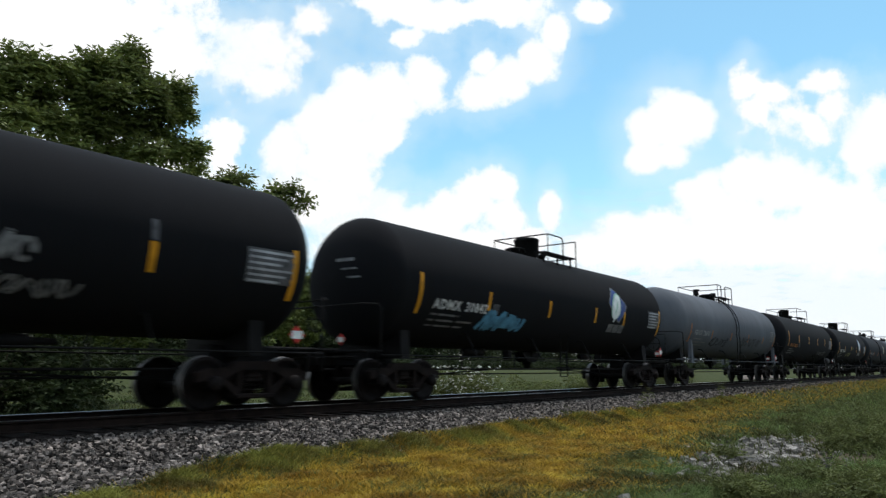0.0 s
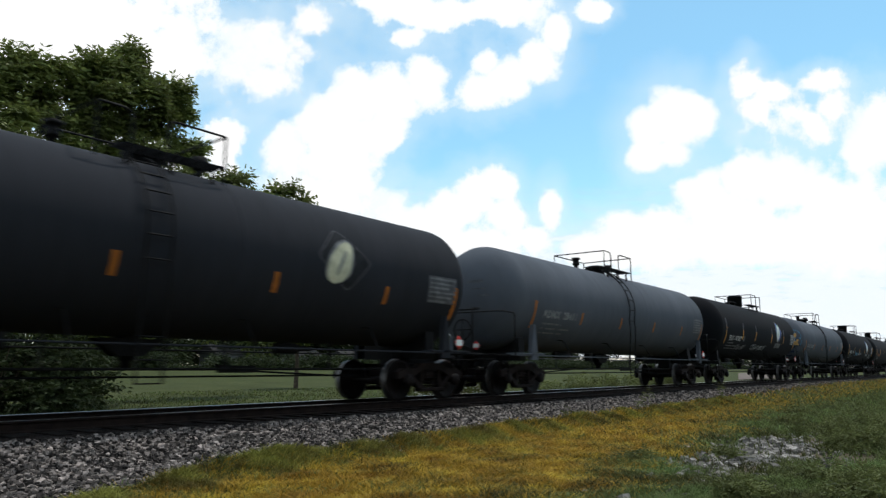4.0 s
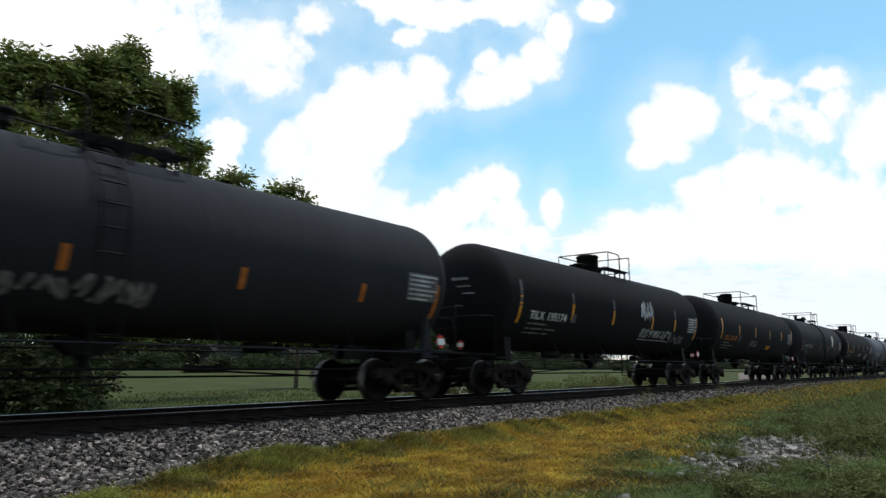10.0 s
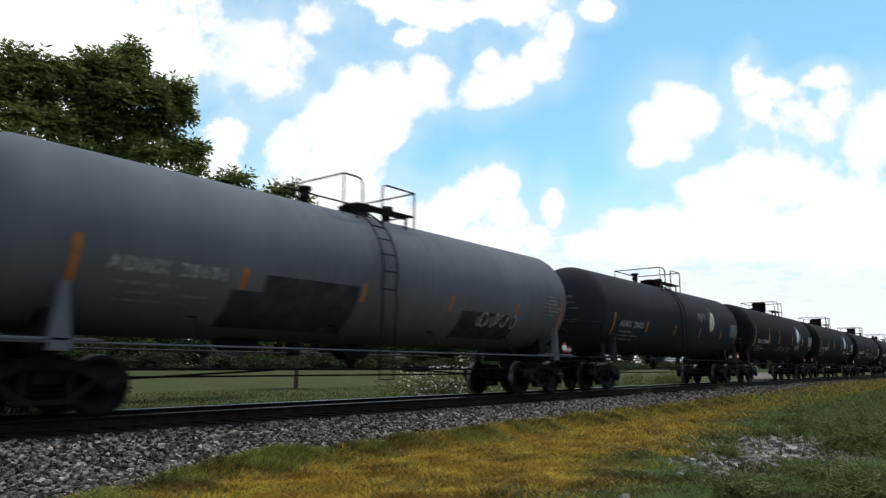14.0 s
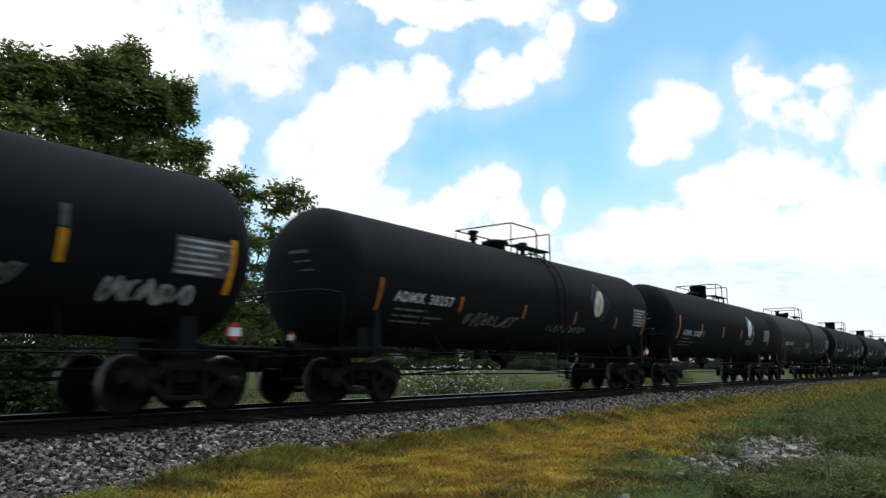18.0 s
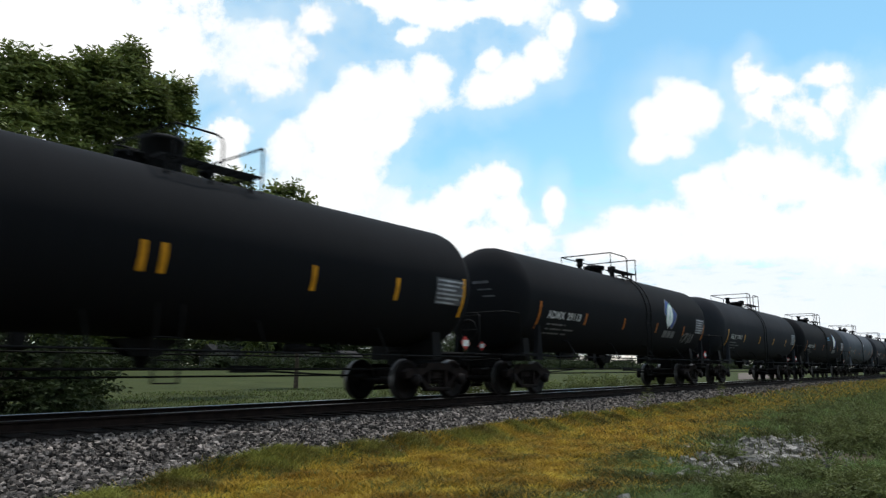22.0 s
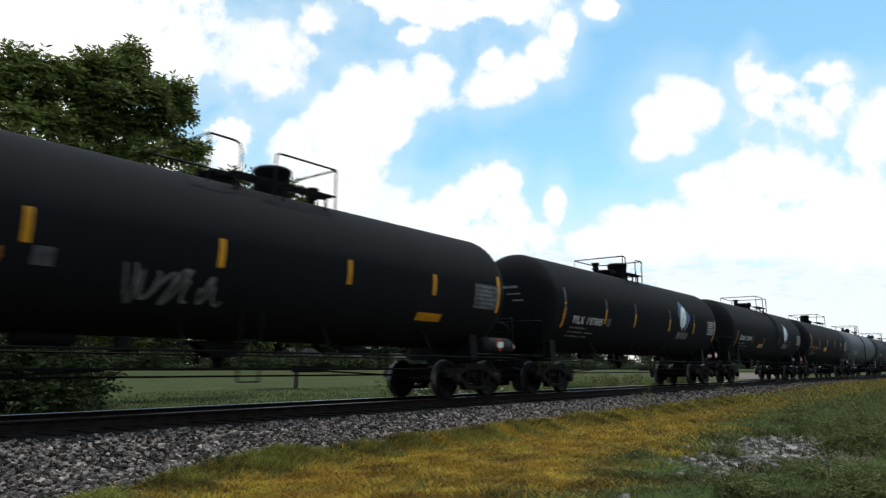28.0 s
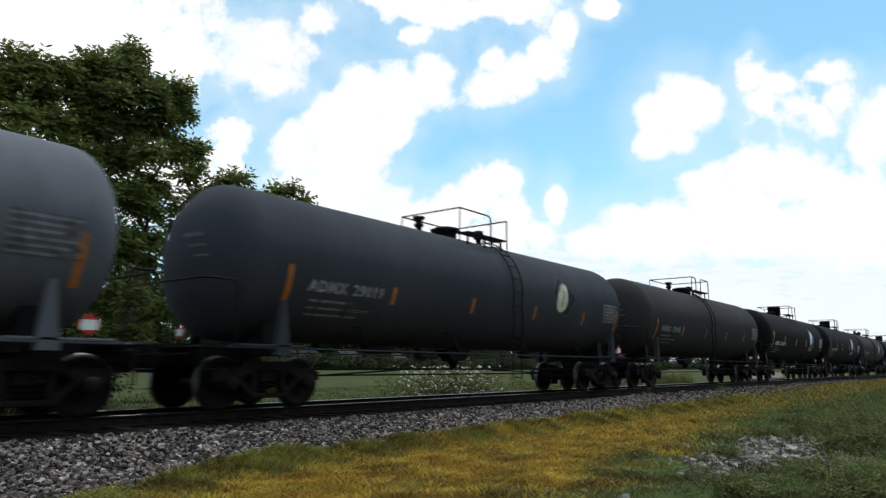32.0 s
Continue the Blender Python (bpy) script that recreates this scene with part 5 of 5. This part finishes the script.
def build_weeds():
    rng = np.random.default_rng(31)
    # flowering bush beyond the track
    for name, x0, x1, y, h, n, flowers, label in (("flowering_weeds", 18.5, 24.0, 16.6, 1.50, 1300, True, "bushy weeds full of small white flowers"), ("trackside_bush", 27.0, 49.0, 17.0, 1.25, 2600, False, "low green bushes along the far side of the track")):
        bush = new(name)
        bush.location = ((x0 + x1) / 2, y, 0.05)
        g = Geo()
        half = (x1 - x0) / 2
        for k in range(40):
            x = rng.uniform(-half, half)
            g.tube([(x, rng.uniform(-0.5, 0.5), 0), (x + rng.uniform(-0.15, 0.15), rng.uniform(-0.5, 0.5), h * rng.uniform(0.7, 1.0))], [0.012, 0.005], 4)
        tagged(part("stem", g, "weed", bush), kind="stuff")
        c = np.stack([rng.uniform(-half, half, 60), rng.uniform(-0.6, 0.6, 60), rng.uniform(0.25, h * 0.85, 60)], 1)
        v, q = leaf_cloud(rng, c, np.full(60, 0.42), n, 0.075)
        part("foliage", fast_mesh("foliage", v, q, M["weed"]), "weed", bush)
        if flowers:
            m = 420
            p = np.stack([rng.uniform(-half, half, m), rng.uniform(-0.9, 0.4, m), h * rng.uniform(0.38, 1.08, m)], 1)
            g = Geo()
            for q in p:
                r = rng.uniform(0.035, 0.07)
                tilt = rng.uniform(-0.8, 0.8)
                ring = [(q[0] + r * math.cos(a), q[1] + r * math.sin(a) * 0.8, q[2] + r * math.sin(a) * tilt) for a in (k * math.pi / 3 for k in range(6))]
                g.add(ring + [tuple(q + np.array([0, 0, 0.015]))], [(k, (k + 1) % 6, 6) for k in range(6)], False)
            part("blossom", g, "petal", bush, "small white flower heads")
        tagged(bush, label, "bush")
    # woods ahead, plus an unseen row added behind the camera to block low sky light: centres between x0, x1 and y0, y1,
    # up to a height, clump radii, leaf length
    for x0, x1, y0, y1, high, n, small, large, leaf, seed in ((-20, 130, 100, 135, 20.0, 260, 2.2, 3.8, 0.8, 1), (120, 330, 140, 190, 20.0, 200, 2.2, 3.8, 0.8, 3), (330, 700, 95, 160, 18.0, 170, 2.2, 3.8, 0.8, 4), (380, 560, 45, 110, 15.0, 40, 2.2, 3.8, 0.8, 2), (20, 330, 86, 94, 2.2, 420, 0.7, 1.3, 0.4, 5), (-90, 110, -58, -34, 18.0, 480, 2.4, 4.0, 0.9, 6)):
        r2 = np.random.default_rng(seed)
        c = np.stack([r2.uniform(x0, x1, n), r2.uniform(y0, y1, n), r2.uniform(0.05, 0.75, n) * high + (1.2 if y0 > 0 else 0.0)], 1)
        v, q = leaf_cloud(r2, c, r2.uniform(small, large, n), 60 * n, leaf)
        tagged(new("far_woods", fast_mesh("far_woods", v, q, M["far_shaded_leaf"])), "dark green trees, distant ahead, an unseen screen behind the camera" if high > 3 else "low dark hedge at the far edge of the lawn", "woods" if high > 3 else "hedge", kind="stuff")


build_weeds()


def make_weed(x, y, z, h, seed, label):
    """One upright weed: a stem with narrow leaves."""
    rng = np.random.default_rng(seed)
    weed = new("tall_weed")
    weed.location = (x, y, z)
    lean = rng.uniform(-0.12, 0.12, 2) * h
    pts = [(lean[0] * t * t, lean[1] * t * t, h * t) for t in (0.0, 0.33, 0.66, 1.0)]
    part("stem", Geo().tube(pts, [0.009, 0.008, 0.006, 0.003], 5), "weed", weed)
    c = np.array([[lean[0] * t * t, lean[1] * t * t, h * t] for t in np.linspace(0.15, 0.95, 9)])
    v, q = leaf_cloud(rng, c, np.full(9, 0.05 + 0.05 * h), int(8 + 22 * h), 0.035 + 0.02 * h)
    part("foliage", fast_mesh("foliage", v, q, M["weed"]), "weed", weed)
    tagged(weed, label, "weed", "tall weeds in the lawn")


for spot, (wx, wy, wh) in enumerate(((21.4, 8.95, 0.55), (22.8, 9.2, 0.60), (30.5, 9.15, 0.75), (16.9, 9.15, 0.38), (16.0, 3.35, 1.13), (16.25, 3.3, 0.8), (15.8, 3.45, 0.7), (15.4, 2.7, 0.6), (14.2, 2.1, 0.8), (17.5, 2.4, 1.0), (20.5, 4.2, 0.8), (19.0, 3.1, 0.9))):
    make_weed(wx, wy, float(bed_height(wy)), wh, 60 + spot, "slender green weed standing in the grass")


def make_clump(x, y, r, h, seed):
    """A low leafy weed clump in the lawn."""
    rng = np.random.default_rng(seed)
    clump = new("weed_clump")
    clump.location = (x, y, 0.0)
    g = Geo()
    for k in range(9):
        a, d = rng.uniform(0, 6.28), rng.uniform(0.2, 0.9) * r
        g.tube([(0.03 * math.cos(a), 0.03 * math.sin(a), -0.01), (d * math.cos(a), d * math.sin(a), h * rng.uniform(0.6, 0.95))], [0.006, 0.003], 4)
    tagged(part("stem", g, "weed", clump), kind="stuff")
    c = np.stack([rng.uniform(-r, r, 14), rng.uniform(-r, r, 14), rng.uniform(0.15, 0.8, 14) * h], 1)
    v, q = leaf_cloud(rng, c, np.full(14, 0.3 * r), 150, 0.045)
    part("foliage", fast_mesh("foliage", v, q, M["weed"]), "weed", clump)
    tagged(clump, "low leafy green weed clump in the lawn", "weed", "weed clumps in the lawn")


rnd = random.Random(9)
for spot in range(24):
    near = spot % 3 == 0
    wx = rnd.uniform(9.0, 11.6) if near else rnd.uniform(15.6, 23.0)
    make_clump(wx, rnd.uniform(0.12 * wx, 0.12 * wx + (0.8 if near else 1.0)), rnd.uniform(0.20, 0.42), rnd.uniform(0.16, 0.30) if near else rnd.uniform(0.25, 0.5), 120 + spot)
make_clump(16.5, 2.3, 0.50, 0.62, 159)
make_clump(17.4, 2.6, 0.45, 0.55, 158)
make_clump(11.5, 4.9, 0.22, 0.20, 160)
make_clump(13.0, 3.9, 0.20, 0.22, 161)
make_clump(9.0, 2.6, 0.25, 0.25, 162)


def make_shrub(x, y, r, h, n, seed):
    rng = np.random.default_rng(seed)
    shrub = new("shrub")
    shrub.location = (x, y, float(meadow(y)) - 0.02)
    g = Geo()
    for k in range(14):
        a, d = rng.uniform(0, 6.28), rng.uniform(0.3, 1.0) * r * 0.8
        g.tube([(0.1 * math.cos(a), 0.1 * math.sin(a), 0), (d * 0.6 * math.cos(a), d * 0.6 * math.sin(a), h * 0.5), (d * math.cos(a), d * math.sin(a), h * rng.uniform(0.7, 0.95))], [0.03, 0.02, 0.008], 5)
    tagged(part("stem", g, "bark", shrub), kind="stuff")
    c = np.stack([rng.uniform(-r, r, 24), rng.uniform(-r, r, 24) * 0.7, rng.uniform(0.15, 0.85, 24) * h], 1)
    v, q = leaf_cloud(rng, c, np.full(24, 0.35 * r), n, 0.17)
    # the shade of the tree overhead is put into this darker leaf colour
    part("foliage", fast_mesh("foliage", v, q, M["far_shaded_leaf"]), "far_shaded_leaf", shrub)
    tagged(shrub, "dense shrub coloured dark for the shade of the large tree", "shrub", "shrubs under the tree")


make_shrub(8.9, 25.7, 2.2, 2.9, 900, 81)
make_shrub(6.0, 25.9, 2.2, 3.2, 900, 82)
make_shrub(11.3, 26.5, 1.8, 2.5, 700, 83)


# ---------------------------------------------------------------- far houses
M["siding"] = material("white_siding", (0.13, 0.13, 0.126), rough=0.8, vary=0.1, scale=1.0, fine=9, bump=0.1)
M["shingle"] = material("grey_shingles", (0.045, 0.042, 0.04), rough=0.9, vary=0.2, scale=2.0, fine=12, bump=0.3)
M["glass"] = material("dark_window", (0.02, 0.025, 0.03), rough=0.1, vary=0.1, bump=0.0)


def make_house(x, y, length, depth, high, label):
    house = new("house")
    house.location = (x, y, float(meadow(y)) - 0.03)
    part("wall", Geo().box((0, 0, high / 2), (length, depth, high), 0.02), "siding", house)
    eave = 0.4
    g = Geo()
    a, b, r = length / 2 + eave, depth / 2 + eave, high + depth * 0.32
    g.v = [(-a, -b, high), (a, -b, high), (a, b, high), (-a, b, high), (-a, 0, r), (a, 0, r)]
    g.f = [(0, 1, 5, 4), (2, 3, 4, 5), (0, 4, 3), (1, 2, 5), (3, 2, 1, 0)]
    g.s = [False] * 5
    part("roof", g, "shingle", house)
    for k in range(max(2, int(length / 3))):
        wx = -length / 2 + (k + 0.5) * length / max(2, int(length / 3))
        if k == 1:
            part("door", Geo().box((wx, -depth / 2 - 0.02, 1.0), (0.95, 0.06, 2.0), 0.01), "frame", house)
        else:
            win = part("window", Geo().box((wx, -depth / 2 - 0.02, 1.5), (1.1, 0.05, 1.2), 0.01), "siding", house)
            part("pane", Geo().box((wx, -depth / 2 - 0.05, 1.5), (0.95, 0.02, 1.05)), "glass", win)
    return tagged(house, label, "house")


make_house(73.0, 104.0, 9.4, 5.0, 2.4, "long low white house with a grey roof before the woods")
make_house(83.0, 98.0, 5.5, 4.0, 2.3, "white house with a grey roof among the trees")
make_house(93.5, 97.0, 4.0, 3.4, 2.2, "small white house with a grey roof among the trees")
make_house(106.0, 96.0, 3.0, 3.0, 2.0, "small white shed before the woods")


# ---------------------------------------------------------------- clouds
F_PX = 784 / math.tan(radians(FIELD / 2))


def cloud_material(name, puffs, seed, rim, core, flat, soft, ragged):
    """White cloud over clear sky: soft puffs, broken up by noise, in the cloud's own plane."""
    m = bpy.data.materials.new(name)
    m.use_nodes = True
    n, l = links_of(m)
    n.remove(n["Principled BSDF"])

    def op(kind, a, b=None, c=None):
        q = n.new("ShaderNodeMath")
        q.operation = kind
        for i, val in enumerate((a, b, c)):
            if val is None:
                continue
            if isinstance(val, (int, float)):
                q.inputs[i].default_value = val
            else:
                l.new(val, q.inputs[i])
        return q.outputs[0]

    tc, sep = n.new("ShaderNodeTexCoord"), n.new("ShaderNodeSeparateXYZ")
    l.new(tc.outputs["Object"], sep.inputs[0])
    depth = op("MULTIPLY", sep.outputs[2], -1.0)
    u, w = op("DIVIDE", sep.outputs[0], depth), op("DIVIDE", sep.outputs[1], depth)
    comb = n.new("ShaderNodeCombineXYZ")
    l.new(u, comb.inputs[0])
    l.new(op("MULTIPLY", w, flat), comb.inputs[1])
    comb.inputs[2].default_value = seed * 3.7
    tex, lumps = n.new("ShaderNodeTexNoise"), n.new("ShaderNodeTexNoise")
    tex.inputs["Scale"].default_value, tex.inputs["Detail"].default_value, tex.inputs["Roughness"].default_value = 24.0, 6.0, 0.56
    lumps.inputs["Scale"].default_value, lumps.inputs["Detail"].default_value, lumps.inputs["Distortion"].default_value = 7.0, 3.0, 0.6
    l.new(comb.outputs[0], tex.inputs["Vector"])
    l.new(comb.outputs[0], lumps.inputs["Vector"])
    total = None
    for px, py, rx, ry in puffs:
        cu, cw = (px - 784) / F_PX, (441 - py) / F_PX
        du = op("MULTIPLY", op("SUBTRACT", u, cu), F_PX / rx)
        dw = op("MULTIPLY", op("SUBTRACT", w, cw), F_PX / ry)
        r2 = op("ADD", op("MULTIPLY", du, du), op("MULTIPLY", dw, dw))
        d = op("SUBTRACT", 1.0, op("SQRT", r2))
        total = d if total is None else op("SMOOTH_MAX", total, d, 0.25)
    rough_edge = op("MULTIPLY", op("SUBTRACT", tex.outputs[0], 0.49), 2.1 * ragged)
    val = op("ADD", op("ADD", total, op("MULTIPLY", op("SUBTRACT", lumps.outputs[0], 0.47), 0.8 * ragged)), rough_edge)
    edge = n.new("ShaderNodeMapRange")
    edge.interpolation_type = "SMOOTHSTEP"
    edge.inputs["From Min"].default_value, edge.inputs["From Max"].default_value = -0.14 * soft, 0.36 * soft
    l.new(val, edge.inputs["Value"])
    haze = n.new("ShaderNodeMapRange")
    haze.interpolation_type = "SMOOTHSTEP"
    haze.inputs["From Min"].default_value, haze.inputs["From Max"].default_value, haze.inputs["To Max"].default_value = -1.1, 0.2, 0.32
    l.new(val, haze.inputs["Value"])
    body = n.new("ShaderNodeMapRange")
    body.inputs["From Min"].default_value, body.inputs["From Max"].default_value = 0.0, 0.5
    l.new(val, body.inputs["Value"])
    mix = n.new("ShaderNodeMix")
    mix.data_type = "RGBA"
    mix.inputs["A"].default_value, mix.inputs["B"].default_value = (*rim, 1), (*core, 1)
    l.new(body.outputs[0], mix.inputs["Factor"])
    em, tr, ms = n.new("ShaderNodeEmission"), n.new("ShaderNodeBsdfTransparent"), n.new("ShaderNodeMixShader")
    l.new(mix.outputs["Result"], em.inputs[0])
    em.inputs[1].default_value = 1.05
    l.new(op("MAXIMUM", edge.outputs[0], haze.outputs[0]), ms.inputs[0])
    l.new(tr.outputs[0], ms.inputs[1])
    l.new(em.outputs[0], ms.inputs[2])
    l.new(ms.outputs[0], n["Material Output"].inputs[0])
    return m


clouds = []


def make_cloud(name, puffs, radius, seed, drift, label, rim=(0.80, 0.93, 1.0), core=(1.0, 1.0, 1.0), flat=1.0, soft=1.0, ragged=1.0):
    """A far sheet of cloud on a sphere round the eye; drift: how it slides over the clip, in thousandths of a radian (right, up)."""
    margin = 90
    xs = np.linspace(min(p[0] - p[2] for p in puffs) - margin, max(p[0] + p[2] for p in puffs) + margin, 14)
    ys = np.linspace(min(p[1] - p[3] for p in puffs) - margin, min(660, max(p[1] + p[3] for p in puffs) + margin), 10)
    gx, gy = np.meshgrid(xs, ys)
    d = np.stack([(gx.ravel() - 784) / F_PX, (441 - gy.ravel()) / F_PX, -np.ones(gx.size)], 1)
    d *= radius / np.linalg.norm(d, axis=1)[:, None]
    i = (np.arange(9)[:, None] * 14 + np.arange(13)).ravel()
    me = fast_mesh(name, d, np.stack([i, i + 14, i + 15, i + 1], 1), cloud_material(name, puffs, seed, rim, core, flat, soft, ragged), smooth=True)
    ob = tagged(new(name, me), label, "cloud", kind="structure")
    ob.matrix_world = VIEW
    clouds.append((ob, drift))


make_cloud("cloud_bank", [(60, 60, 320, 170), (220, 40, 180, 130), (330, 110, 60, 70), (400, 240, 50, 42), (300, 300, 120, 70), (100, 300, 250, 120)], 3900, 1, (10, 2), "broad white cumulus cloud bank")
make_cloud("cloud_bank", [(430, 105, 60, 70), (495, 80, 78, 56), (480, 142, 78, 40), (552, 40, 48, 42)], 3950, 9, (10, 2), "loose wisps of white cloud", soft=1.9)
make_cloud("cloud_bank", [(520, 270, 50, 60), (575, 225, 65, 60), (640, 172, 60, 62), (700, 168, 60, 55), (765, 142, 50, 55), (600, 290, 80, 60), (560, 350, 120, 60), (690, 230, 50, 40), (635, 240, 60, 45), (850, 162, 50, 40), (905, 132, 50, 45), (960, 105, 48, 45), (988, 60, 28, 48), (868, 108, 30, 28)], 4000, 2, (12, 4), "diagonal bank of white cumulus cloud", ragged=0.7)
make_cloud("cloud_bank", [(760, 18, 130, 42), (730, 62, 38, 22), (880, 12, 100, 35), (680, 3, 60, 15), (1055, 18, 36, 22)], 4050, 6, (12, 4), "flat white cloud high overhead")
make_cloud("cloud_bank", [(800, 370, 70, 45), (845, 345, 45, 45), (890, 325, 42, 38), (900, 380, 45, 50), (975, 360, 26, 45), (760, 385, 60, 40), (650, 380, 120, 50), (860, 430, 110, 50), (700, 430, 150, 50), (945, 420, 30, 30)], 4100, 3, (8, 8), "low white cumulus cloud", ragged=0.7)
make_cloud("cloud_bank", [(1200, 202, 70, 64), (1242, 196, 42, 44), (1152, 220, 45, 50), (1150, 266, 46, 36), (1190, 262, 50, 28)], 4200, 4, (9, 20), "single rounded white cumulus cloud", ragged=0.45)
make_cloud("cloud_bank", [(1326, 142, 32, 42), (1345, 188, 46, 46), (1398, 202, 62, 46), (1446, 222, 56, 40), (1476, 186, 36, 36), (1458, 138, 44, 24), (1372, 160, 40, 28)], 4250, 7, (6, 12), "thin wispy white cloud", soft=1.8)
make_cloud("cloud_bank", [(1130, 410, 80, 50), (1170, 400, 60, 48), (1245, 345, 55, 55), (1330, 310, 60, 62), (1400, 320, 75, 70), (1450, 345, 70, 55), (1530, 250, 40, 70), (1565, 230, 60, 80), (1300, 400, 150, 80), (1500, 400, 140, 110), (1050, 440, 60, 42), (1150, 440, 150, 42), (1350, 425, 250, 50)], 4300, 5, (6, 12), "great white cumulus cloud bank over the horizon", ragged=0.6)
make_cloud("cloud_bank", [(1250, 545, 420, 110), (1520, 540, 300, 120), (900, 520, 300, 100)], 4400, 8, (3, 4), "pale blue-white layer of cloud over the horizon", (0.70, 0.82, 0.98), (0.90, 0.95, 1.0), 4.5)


# ---------------------------------------------------------------- movement
def travelled(t):
    """How far the train has rolled."""
    return SPEED * t - BRAKE * t * t / 2 + EASE * t ** 3


def motions():
    for i, car in enumerate(cars):
        walk(car, [(t, pose(PHASE + CAR * i - travelled(t), TRACK_Y, RAIL_Z)) for t in range(0, 33, 2)])
    # all axles turn alike: the first of each place on a bogie is keyed, the rest share its action
    keyed = {}
    for car in cars:
        for bogie in car.children:
            for axle in bogie.children:
                if not axle.name.startswith("wheelset"):
                    continue
                k = axle.location.x > 0
                if k not in keyed:
                    x = AXLE if k else -AXLE
                    walk(axle, [(f / FPS, pose(x, 0, WHEEL_R, 0, -math.degrees(travelled(f / FPS) / WHEEL_R), 0)) for f in range(0, 32 * FPS + 1)])
                    keyed[k] = axle.animation_data
                else:
                    axle.rotation_mode = "QUATERNION"
                    data = axle.animation_data_create()
                    data.action = keyed[k].action
                    data.action_slot = keyed[k].action_slot
    for ob, (right, up) in clouds:
        walk(ob, [(0.0, VIEW @ pose(0, 0, 0, math.degrees(-up / 2000), math.degrees(right / 2000), 0)), (32.0, VIEW @ pose(0, 0, 0, math.degrees(up / 2000), math.degrees(-right / 2000), 0))])


build_ties()
motions()
